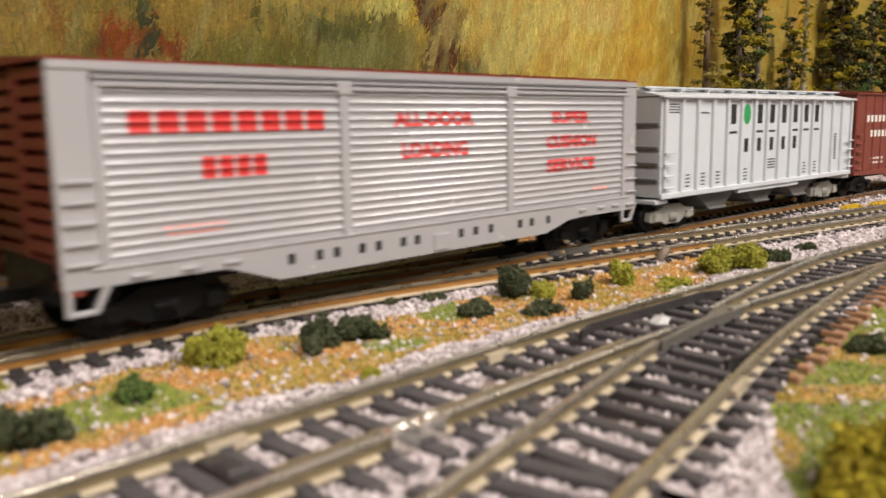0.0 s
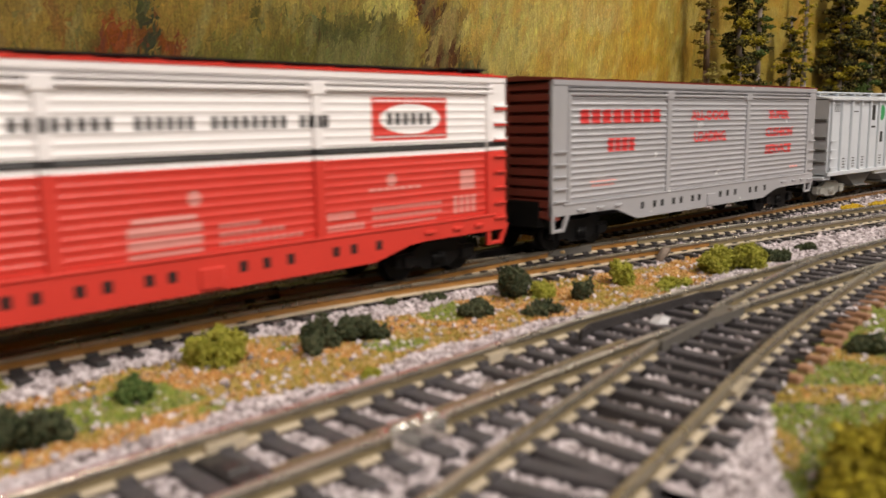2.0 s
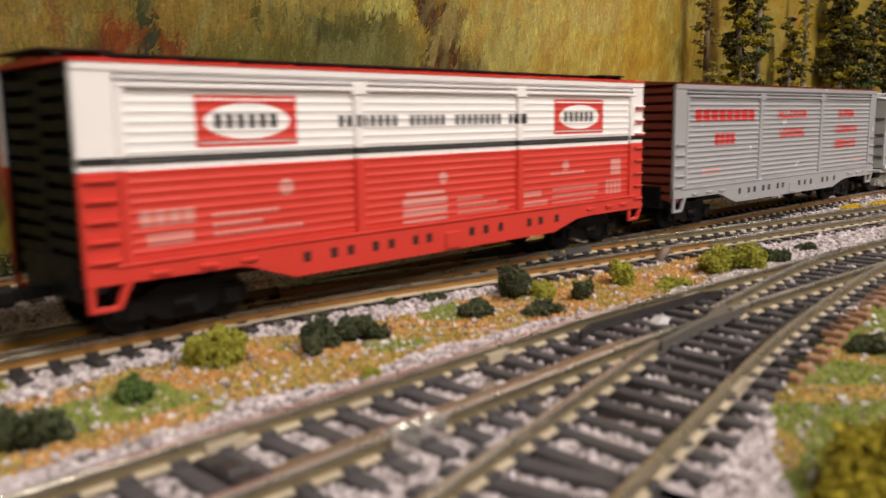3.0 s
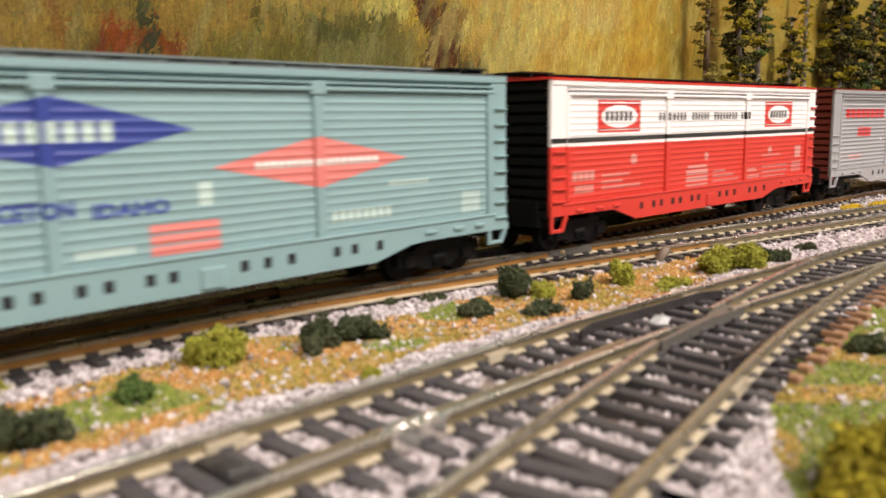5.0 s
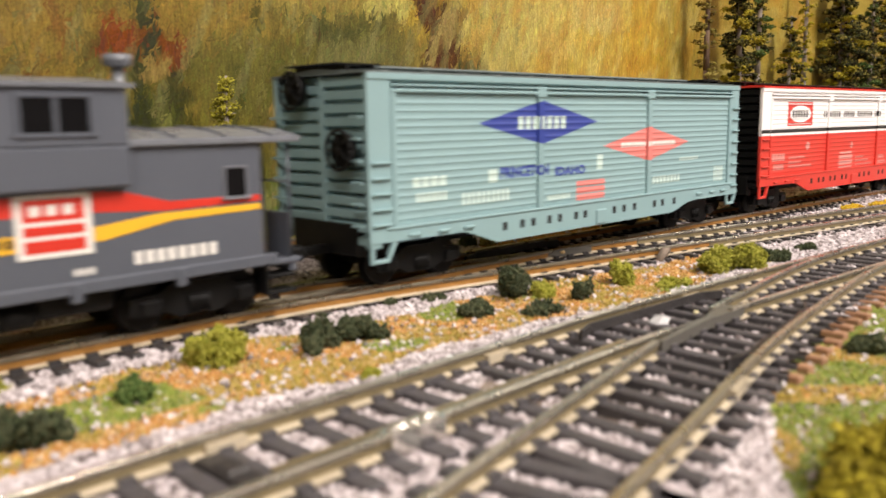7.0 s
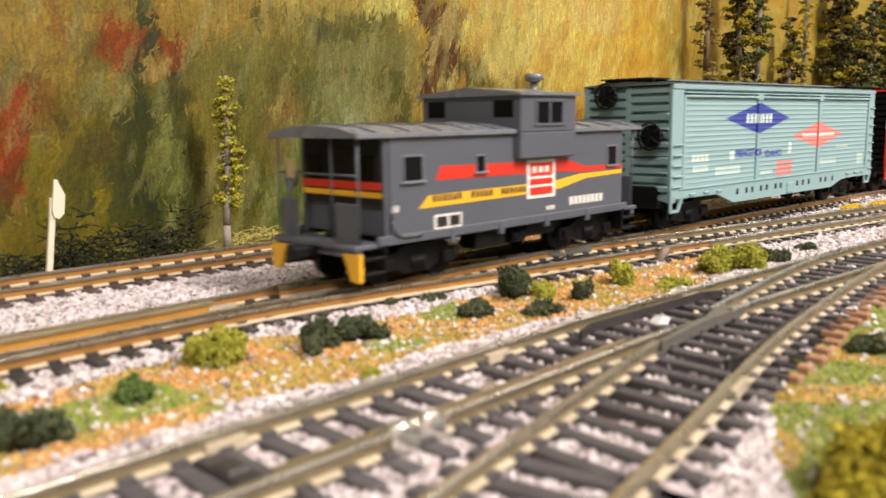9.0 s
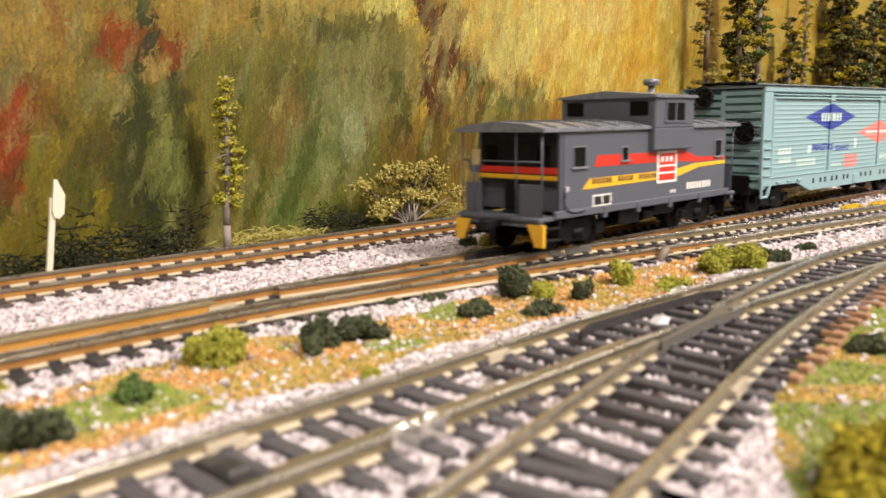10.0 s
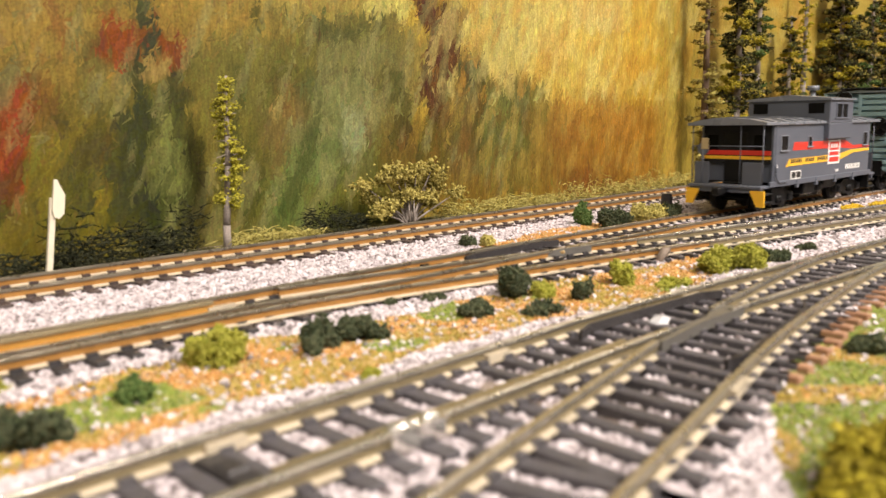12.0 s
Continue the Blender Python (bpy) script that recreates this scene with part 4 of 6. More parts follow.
def framed_hole_window(car, x0, x1, z0, z1, y):
    """A small window on a side: raised frame, dark pane, sill."""
    s = -1 if y < 0 else 1
    def fr(bm):
        a, b = sorted((y, y + s * 0.35))
        rbox(bm, x0 - 0.4, x0, a, b, z0 - 0.4, z1 + 0.4, 0.1)
        rbox(bm, x1, x1 + 0.4, a, b, z0 - 0.4, z1 + 0.4, 0.1)
        rbox(bm, x0, x1, a, b, z1, z1 + 0.4, 0.1)
        rbox(bm, x0 - 1.0, x1 + 1.0, *sorted((y, y + s * 0.8)), z0 - 0.6, z0, 0.1)
    w = quick("window", fr, M["cab_sill"], car)
    quick("pane", lambda bm: box(bm, x0, x1, *sorted((y - s * 0.2, y + s * 0.12)), z0, z1), M["glass"], w)


def caboose_car():
    """Origin at the rear end beam; the body runs forward along x."""
    car = thing("caboose", "grey wide-vision caboose with red and yellow stripes", "caboose", "train")
    g, r = M["cab_grey"], M["cab_roof"]
    # x of the walls: rear 11.0, front 110.5; roof 0 to 121.5
    quick("body", lambda bm: rbox(bm, 12.0, 110.5, -16.8, 16.8, 12.2, 36.6, 0.3), g, car)
    quick("roof", lambda bm: prism(bm, [(-17.4, 36.2), (17.4, 36.2), (17.4, 37.2), (10, 38.7), (0, 39.3), (-10, 38.7), (-17.4, 37.2)], "x", 1.6, 120.5), r, car)
    for i in range(11):
        x = 8 + i * 10.6
        if not (55 < x < 86):
            quick("roof_seam", lambda bm: prism(bm, [(-17.5, 37.1), (-10, 38.6), (0, 39.2), (10, 38.6), (17.5, 37.1), (17.5, 37.6), (10, 39.1), (0, 39.7), (-10, 39.1), (-17.5, 37.6)], "x", x - 0.35, x + 0.35), r, car)
    for s in (-1, 1):
        quick("roof_edge", lambda bm: rbox(bm, 1.6, 120.5, *sorted((s * 17.0, s * 17.8)), 36.0, 37.3, 0.2), r, car)
        quick("side_sill", lambda bm: rbox(bm, 8, 114, *sorted((s * 16.0, s * 17.1)), 10.6, 13.0, 0.25), g, car)
        for x in (32, 51, 71, 91):
            quick("sill_bracket", lambda bm: rbox(bm, x, x + 2, *sorted((s * 16.2, s * 17.4)), 9.2, 12.8, 0.2), g, car)
        framed_hole_window(car, 16.6, 22.6, 25.6, 31.4, s * 16.8)
        framed_hole_window(car, 42.2, 45.4, 26.6, 30.6, s * 16.8)
        framed_hole_window(car, 102.6, 107.2, 25.6, 31.2, s * 16.8)
    # cupola
    cup = quick("cupola", lambda bm: rbox(bm, 57.5, 82.5, -19.2, 19.2, 36.4, 46.8, 0.3), g, car)
    for s in (-1, 1):
        quick("cupola_bay", lambda bm: rbox(bm, 57.5, 82.5, *sorted((s * 16.4, s * 19.2)), 29.2, 36.4, 0.3), g, car)
    quick("cupola_roof", lambda bm: prism(bm, [(-20.0, 46.4), (20.0, 46.4), (20.0, 47.2), (0, 49.0), (-20.0, 47.2)], "x", 56.3, 83.7), r, cup)
    for s in (-1, 1):
        def fr(bm):
            y0, y1 = sorted((s * 19.1, s * 19.6))
            rbox(bm, 63.6, 76.4, y0, y1, 44.6, 45.4, 0.12)
            rbox(bm, 63.0, 77.0, y0, y1, 38.0, 38.8, 0.12)
            for x in (63.6, 69.6, 75.6):
                rbox(bm, x, x + 0.8, y0, y1, 38.6, 44.8, 0.12)
        quick("window_frame", fr, g, cup)
        for x in (64.4, 70.4):
            quick("pane", lambda bm: box(bm, x, x + 5.2, *sorted((s * 19.1, s * 19.35)), 38.8, 44.6), M["glass"], cup)
        for x, way in ((57.5, -1), (82.5, 1)):
            quick("pane", lambda bm: box(bm, *sorted((x - way * 0.1, x + way * 0.2)), *sorted((s * 9.5, s * 16.5)), 40.6, 45.2), M["glass"], cup)
    quick("smoke_jack", lambda bm: (cyl(bm, (92, 4, 38), (92, 4, 51.8), 1.3), cyl(bm, (92, 4, 51.4), (92, 4, 52.0), 1.4, 3.0), cyl(bm, (92, 4, 52.0), (92, 4, 54.0), 3.0, 2.8)), r, car)
    # end platforms
    for x, way in ((0, -1), (121.5, 1)):
        inner = x - way * 11.0
        quick("platform", lambda bm: rbox(bm, *sorted((inner, x - way * 1.0)), -16.5, 16.5, 10.2, 11.4, 0.25), g, car)
        quick("end_beam", lambda bm: rbox(bm, *sorted((x - way * 2.0, x - way * 3.8)), -16.2, 16.2, 8.4, 11.6, 0.25), g, car)
        quick("door", lambda bm: rbox(bm, *sorted((inner - way * 0.3, inner + way * 0.5)), -5, 5, 12.0, 33.0, 0.2), M["black"], car)
        for y in (-10.5, 10.5):
            quick("end_window", lambda bm: box(bm, *sorted((inner + way * 0.35, inner + way * 0.55)), y - 2.4, y + 2.4, 25.5, 32.0), M["glass"], car)
        # thin black sheet puts the shade under the roof into the wall's colour
        quick("end_recess", lambda bm: rbox(bm, *sorted((inner, inner + way * 0.3)), -15.8, 15.8, 20.0, 36.0, 0.1), M["hole_and_shade"], car, "dark sheet standing for shade on the end wall")
        for y in (-15.8, 15.8):
            quick("corner_post", lambda bm: cyl(bm, (x - way * 3.2, y, 11), (x - way * 3.2, y, 36.6), 0.28, n=8), g, car)
            quick("inner_post", lambda bm: rbox(bm, *sorted((inner - way * 0.6, inner + way * 0.5)), y - 0.9, y + 0.2, 11, 36.3, 0.15), g, car)
        quick("rail_post", lambda bm: cyl(bm, (x - way * 3.2, -6, 11), (x - way * 3.2, -6, 36.6), 0.24, n=8), g, car)
        quick("hand_rail", lambda bm: cyl(bm, (x - way * 3.2, -15.8, 27.6), (x - way * 3.2, 15.8, 27.6), 0.24, n=8), g, car)
        for y0, y1 in ((-15.6, -7.2), (8.0, 14.6)):
            quick("railing_panel", lambda bm: rbox(bm, *sorted((x - way * 2.9, x - way * 3.6)), y0, y1, 11.2, 21.0, 0.15), g, car)
        quick("end_stripe", lambda bm: rbox(bm, *sorted((inner + way * 0.4, inner + way * 0.7)), -15.6, 15.6, 23.6, 25.6, 0.1), M["stripe_red"], car, "red stripe")
        quick("end_stripe", lambda bm: rbox(bm, *sorted((inner + way * 0.4, inner + way * 0.7)), -15.6, 15.6, 21.8, 23.2, 0.1), M["yellow"], car, "yellow stripe")
        for s in (-1, 1):
            quick("step_well", lambda bm: (rbox(bm, *sorted((x - way * 3, x - way * 10.5)), *sorted((s * 11.5, s * 17.2)), 7.6, 8.4, 0.2),
                                           rbox(bm, *sorted((x - way * 9.8, x - way * 10.6)), *sorted((s * 11.5, s * 17.2)), 4.6, 11.2, 0.2),
                                           rbox(bm, *sorted((x - way * 3, x - way * 10.5)), *sorted((s * 12.5, s * 17.4)), 4.2, 5.0, 0.2)), M["black"], car)
            if way < 0:
                quick("foot_board", lambda bm: prism(bm, [(s * 11.4, 9.6), (s * 17.6, 9.6), (s * 17.6, 3.0), (s * 14.4, 3.0)], "x", *sorted((x - way * 1.6, x - way * 2.6))), M["yellow"], car, "yellow footboard")
        quick("brake_stand", lambda bm: (cyl(bm, (x - way * 3.2, 11, 11), (x - way * 3.2, 11, 28), 0.6, n=8), cyl(bm, (x - way * 3.0, 11, 26.4), (x - way * 4.0, 11, 26.4), 2.6, n=14)), g, car)
        coupler(car, x, way, 0.2 if way < 0 else 1.0)
    quick("marker_board", lambda bm: rbox(bm, 2.6, 3.0, 8.2, 11.6, 26.2, 31.0, 0.15), M["letter_tan"], car, "small tan marker board")
    # stripes on the near side, drawn over the flat wall
    y = -16.88
    marking("red_stripe", [[(27.2, 25.2), (63.7, 25.0), (63.7, 28.3), (28.8, 28.7)], [(75.8, 24.9), (89.4, 24.0), (90.5, 25.7), (81.3, 28.2), (75.8, 28.5)],
                           [(89.4, 24.0), (110.4, 24.3), (110.4, 25.6), (90.5, 25.7)]], M["stripe_red"], car, False, y, "red stripe")
    marking("yellow_stripe", [[(21.2, 18.6), (63.7, 19.2), (63.7, 22.0), (24.6, 21.7)], [(75.8, 19.7), (77.6, 19.7), (91.1, 22.1), (87.8, 23.6), (77.5, 22.4), (75.8, 22.3)],
                              [(91.1, 22.1), (110.4, 22.6), (110.4, 23.8), (87.8, 23.6)]], M["yellow"], car, False, y - 0.05, "yellow stripe")
    marking("name_bar", [b for q in ((6, 26, 37), (5, 40, 49), (6, 52, 63)) for b in bars(*q, 19.9, 21.6, 0.65)], M["letter_black"], car, False, y - 0.1)
    marking("logo_panel", [rect(62.8, 75.6, 17.8, 28.6)], M["letter_white"], car, False, y - 0.15)
    marking("logo_mark", [rect(64, 74.4, 24.0, 27.8), rect(64, 74.4, 21.6, 23.3), rect(64, 74.4, 18.7, 20.9)], M["stripe_red"], car, False, y - 0.2)
    marking("logo_mark", bars(3, 65.2, 73.6, 25.0, 26.8, 0.6), M["letter_white"], car, False, y - 0.25)
    marking("number_bar", bars(8, 83, 100.5, 14.6, 17.0, 0.7), M["letter_white"], car, False, y)
    marking("small_print", bars(2, 12.6, 15, 18.4, 20, 0.6) + bars(3, 72, 76, 14.0, 15.2, 0.6), M["letter_white"], car, False, y)
    marking("data_panel", [rect(26.5, 36.5, 12.9, 16.6)], M["letter_white"], car, False, y)
    marking("data_panel", [rect(27.3, 31.2, 13.4, 16.1), rect(32, 35.8, 13.4, 16.1)], M["letter_black"], car, False, y - 0.05)
    # curved grab rail at the rear corner
    def grab(bm):
        pts = [(12.0, 20)] + [(16.5 - 4.5 * math.cos(a), 16.5 - 4.2 * math.sin(a)) for a in np.linspace(0, 1.57, 6)] + [(22, 12.4)]
        for p, q in zip(pts, pts[1:]):
            cyl(bm, (p[0], -17.4, p[1]), (q[0], -17.4, q[1]), 0.32, n=6)
    quick("grab_rail", grab, g, car)
    quick("underframe", lambda bm: (rbox(bm, 8, 113, -4, 4, 7.4, 12.3, 0.3), rbox(bm, 44, 56, -15, -9, 5.5, 11, 0.4), rbox(bm, 66, 80, -14, -8, 6.5, 11.4, 0.6)), M["black"], car)
    quick("air_tank", lambda bm: cyl(bm, (60, -12, 7.5), (66, -12, 7.5), 2.2, n=10), M["black"], car)
    truck(car, 24, M["black"])
    truck(car, 97.5, M["black"])
    return car


caboose = caboose_car()


# ---- painted backdrop ----
WALL_V = 112.0
PATCHES = []


def lin(*rgb):
    return np.array([(c / 255) ** 2.2 * k for c, k in zip(rgb, (0.82, 0.83, 1.08))])


def daub(u, z, half_u, half_z, r, g, b, k, edge=0.42):
    """A mass of one colour in the painting, with a ragged edge."""
    PATCHES.append((u, z, half_u, half_z, lin(r, g, b), k, edge))


daub(11, 69, 37.7, 17.8, 140, 115, 45, 0.80)
daub(98, 86, 53.5, 14.0, 150, 132, 58, 0.80)
daub(290, 84, 97.3, 37.7, 188, 166, 78, 0.95)
daub(336, 78, 44.2, 14.9, 188, 148, 48, 0.60)
daub(-2, 20, 25.7, 26.2, 108, 95, 24, 0.80)
daub(-20, 37, 7.8, 18.7, 122, 70, 20, 0.90)
daub(-10, 47, 2.9, 10.4, 100, 66, 28, 0.70)
daub(11, 57, 6.1, 12.7, 95, 90, 40, 0.70)
daub(19, 67, 7.0, 7.6, 122, 68, 20, 0.95)
daub(39, 67, 6.0, 6.4, 112, 60, 22, 0.95)
daub(30, 68, 4.8, 3.8, 62, 62, 34, 0.90)
daub(31, 60, 4.7, 3.5, 140, 112, 52, 0.80)
daub(31, 59, 12.9, 2.4, 70, 66, 32, 0.60)
daub(31, 28, 10.0, 27.5, 72, 76, 26, 0.80)
daub(33, 36, 2.6, 11.7, 120, 120, 55, 0.70)
daub(41, 25, 3.9, 17.1, 112, 116, 52, 0.70)
daub(1, 42, 3.6, 3.6, 84, 72, 20, 0.70)
daub(59, 44, 16.7, 20.7, 112, 104, 40, 0.70)
daub(65, 74, 9.7, 7.2, 100, 92, 38, 0.60)
daub(105, 17, 38.1, 24.4, 92, 108, 50, 0.80)
daub(111, 24, 12.1, 12.9, 118, 132, 76, 0.75)
daub(85, 35, 10.1, 13.3, 112, 90, 42, 0.70)
daub(125, 59, 29.7, 24.6, 108, 102, 48, 0.85)
daub(115, 76, 10.5, 6.8, 84, 82, 40, 0.70)
daub(134, 85, 4.0, 10.6, 90, 84, 36, 0.80)
daub(155, 61, 10.6, 17.4, 112, 104, 52, 0.70)
daub(172, 65, 8.5, 32.1, 88, 58, 28, 0.90)
daub(183, 81, 6.2, 9.1, 92, 66, 30, 0.80)
daub(196, 65, 9.6, 6.7, 52, 62, 36, 0.95)
daub(201, 43, 10.5, 16.5, 100, 84, 40, 0.80)
daub(229, 44, 28.8, 12.9, 122, 112, 46, 0.80)
daub(319, 23, 68.5, 29.9, 146, 104, 38, 0.75)
daub(192, 14, 69.0, 16.3, 108, 88, 30, 0.75)
daub(284, 22, 20.8, 20.7, 142, 98, 32, 0.50)
daub(352, 61, 29.9, 18.8, 186, 150, 44, 0.70)
daub(148, 36, 4.3, 7.5, 92, 58, 26, 0.70)
daub(228, 29, 23.1, 14.5, 104, 92, 34, 0.60)
daub(312, 2, 12.1, 7.6, 110, 62, 22, 0.70)
daub(70, 53, 6.2, 5.3, 96, 92, 40, 0.60)
daub(-7, 75, 10.1, 6.8, 150, 120, 50, 0.60)

daub(-7, 73, 15.1, 10.2, 150, 124, 50, 0.80, 0.22)
daub(60, 76, 26.0, 8.1, 148, 122, 48, 0.69, 0.22)
daub(102, 86, 25.5, 6.6, 146, 130, 58, 0.69, 0.22)
daub(1, 74, 2.5, 7.0, 118, 72, 30, 0.57, 0.22)
daub(71, 58, 22.6, 14.7, 108, 104, 44, 0.69, 0.22)
daub(125, 60, 22.0, 14.1, 114, 112, 58, 0.69, 0.22)
daub(-3, 21, 10.6, 14.5, 112, 102, 28, 0.80, 0.22)
daub(1, 8, 11.0, 7.4, 118, 108, 28, 0.80, 0.22)
daub(-6, 46, 3.8, 7.0, 120, 82, 30, 0.57, 0.22)
daub(14, 46, 2.3, 9.2, 146, 132, 62, 0.57, 0.22)
daub(25, 56, 2.4, 6.4, 54, 59, 22, 0.86, 0.22)
daub(38, 58, 3.0, 8.6, 54, 57, 22, 0.80, 0.22)
daub(22, 41, 8.0, 5.7, 55, 61, 20, 0.80, 0.22)
daub(22, 25, 11.1, 21.2, 61, 66, 21, 0.80, 0.22)
daub(34, 36, 5.5, 11.8, 120, 122, 56, 0.75, 0.22)
daub(26, 19, 3.3, 11.7, 51, 53, 20, 0.92, 0.22)
daub(35, 18, 6.0, 14.0, 118, 122, 60, 0.69, 0.22)
# this one dark daub paints in the young tree's cast shadow
daub(44, 17, 5.0, 18.4, 54, 57, 18, 0.69, 0.22)
daub(20, 67, 6.6, 6.6, 127, 67, 14, 0.97, 0.22)
daub(38, 66, 5.5, 4.6, 119, 65, 16, 0.97, 0.22)
daub(27, 71, 4.8, 2.6, 117, 71, 18, 0.92, 0.22)
daub(30, 68, 2.0, 3.0, 58, 62, 35, 0.97, 0.22)
daub(31, 59, 4.6, 3.8, 142, 120, 58, 0.97, 0.22)
daub(42, 51, 2.6, 2.4, 54, 55, 30, 0.69, 0.22)
daub(-16, 47, 4.9, 6.8, 132, 73, 12, 0.97, 0.22)
daub(-19, 33, 6.1, 15.4, 139, 63, 16, 0.97, 0.22)
daub(-21, 20, 2.3, 4.5, 126, 65, 10, 0.92, 0.22)
daub(28, 80, 3.6, 4.8, 64, 68, 32, 0.97, 0.22)
daub(74, 80, 2.5, 7.1, 75, 72, 27, 0.92, 0.22)
daub(90, 74, 10.8, 8.7, 88, 86, 35, 0.57, 0.22)
daub(109, 77, 8.8, 5.4, 66, 72, 32, 0.62, 0.45)
daub(125, 81, 8.1, 6.0, 64, 70, 30, 0.62, 0.45)
daub(136, 88, 3.6, 7.1, 59, 63, 28, 0.62, 0.45)
daub(111, 37, 21.1, 21.0, 111, 116, 62, 0.69, 0.22)
daub(121, 35, 6.9, 11.9, 134, 140, 86, 0.86, 0.22)
daub(99, 20, 14.4, 13.8, 96, 106, 50, 0.80, 0.22)
daub(75, 30, 7.7, 13.0, 110, 96, 44, 0.69, 0.22)
daub(89, 50, 8.2, 8.8, 110, 86, 40, 0.63, 0.22)
daub(81, 44, 3.2, 3.9, 142, 126, 62, 0.69, 0.22)
daub(133, 14, 23.2, 12.4, 86, 82, 28, 0.57, 0.22)
daub(142, 90, 13.3, 5.2, 190, 180, 86, 0.80, 0.22)
daub(164, 90, 5.1, 8.4, 81, 48, 25, 0.97, 0.22)
daub(175, 76, 12.1, 15.4, 82, 52, 27, 0.97, 0.22)
daub(168, 56, 6.7, 15.4, 79, 50, 25, 0.86, 0.22)
daub(186, 84, 3.5, 7.3, 70, 41, 23, 0.97, 0.22)
daub(149, 36, 3.5, 8.0, 82, 45, 23, 0.97, 0.22)
daub(129, 35, 2.6, 5.3, 86, 54, 25, 0.80, 0.22)
daub(161, 23, 22.0, 15.6, 104, 84, 34, 0.69, 0.22)
daub(245, 84, 53.3, 17.2, 196, 178, 86, 0.97)
daub(315, 79, 48.0, 22.5, 200, 174, 72, 0.80)
daub(271, 61, 31.6, 12.2, 190, 166, 66, 0.69)
daub(356, 87, 26.8, 23.7, 196, 160, 50, 0.69, 0.22)
daub(199, 64, 7.4, 6.5, 45, 50, 32, 0.97, 0.22)
daub(201, 51, 13.4, 8.2, 82, 75, 34, 0.69, 0.22)
daub(213, 32, 26.5, 18.7, 96, 100, 46, 0.86, 0.22)
daub(194, 25, 5.0, 8.2, 102, 58, 28, 0.57, 0.22)
daub(241, 45, 12.5, 12.9, 82, 86, 37, 0.75, 0.22)
daub(224, 57, 11.8, 4.0, 110, 90, 44, 0.57, 0.22)
daub(317, 22, 67.8, 23.4, 150, 108, 36, 0.86)
daub(271, 35, 15.9, 12.4, 146, 104, 40, 0.69, 0.22)
daub(288, 4, 16.9, 7.2, 108, 58, 22, 0.86, 0.22)
daub(342, 29, 39.4, 17.3, 160, 114, 36, 0.57)
daub(251, 10, 25.1, 12.2, 122, 98, 36, 0.69, 0.22)
daub(282, 46, 19.7, 4.4, 184, 140, 52, 0.57, 0.22)
daub(209, 7, 39.5, 8.0, 118, 98, 36, 0.69)
daub(24, 32, 6.9, 11.5, 58, 62, 20, 0.75, 0.25)
daub(41, 41, 3.5, 9.9, 64, 64, 22, 0.70, 0.25)
daub(36, 48, 4.7, 4.7, 62, 66, 22, 0.70, 0.25)
daub(19, 16, 5.2, 6.9, 62, 66, 20, 0.70, 0.25)
daub(30, 5, 5.5, 8.0, 58, 64, 20, 0.70, 0.25)
daub(28, 26, 2.5, 6.6, 112, 112, 48, 0.60, 0.25)
daub(38, 24, 3.1, 8.0, 108, 112, 50, 0.60, 0.25)
daub(8, 32, 4.9, 3.7, 92, 74, 26, 0.70, 0.25)
daub(4, 20, 4.1, 4.8, 84, 82, 22, 0.50, 0.25)
daub(-5, 26, 3.8, 7.2, 118, 104, 26, 0.50, 0.25)
daub(63, 37, 6.3, 16.8, 104, 98, 36, 0.50, 0.25)
daub(66, 16, 9.0, 12.9, 92, 88, 30, 0.50, 0.25)
daub(124, 48, 9.4, 7.1, 118, 116, 62, 0.50, 0.25)
daub(141, 48, 10.1, 14.7, 104, 92, 40, 0.50, 0.25)
daub(110, 4, 18.2, 9.6, 98, 94, 32, 0.50, 0.25)
daub(189, 35, 13.7, 24.3, 104, 84, 40, 0.80, 0.4)
daub(251, 28, 20.0, 21.1, 128, 106, 42, 0.60, 0.6)
daub(277, 15, 21.8, 15.9, 136, 98, 36, 0.50, 0.6)
daub(218, 15, 22.5, 11.5, 112, 104, 44, 0.50, 0.5)
daub(222, 66, 17.9, 8.4, 178, 160, 76, 0.50, 0.5)
daub(209, 82, 21.3, 16.3, 176, 164, 80, 0.60, 0.6)
daub(303, 97, 28.7, 8.1, 206, 188, 104, 0.60, 0.5)
daub(263, 75, 13.3, 11.9, 188, 150, 66, 0.50, 0.5)
daub(340, 70, 25.8, 10.1, 186, 142, 48, 0.50, 0.5)
daub(298, 65, 13.7, 9.5, 206, 186, 88, 0.50, 0.5)
daub(323, 38, 18.5, 8.0, 170, 122, 44, 0.60, 0.4)
daub(376, 32, 17.2, 14.4, 158, 112, 34, 0.50, 0.4)
daub(311, 10, 15.7, 10.0, 128, 88, 30, 0.60, 0.3)
daub(272, 4, 10.7, 6.3, 116, 84, 32, 0.60, 0.3)


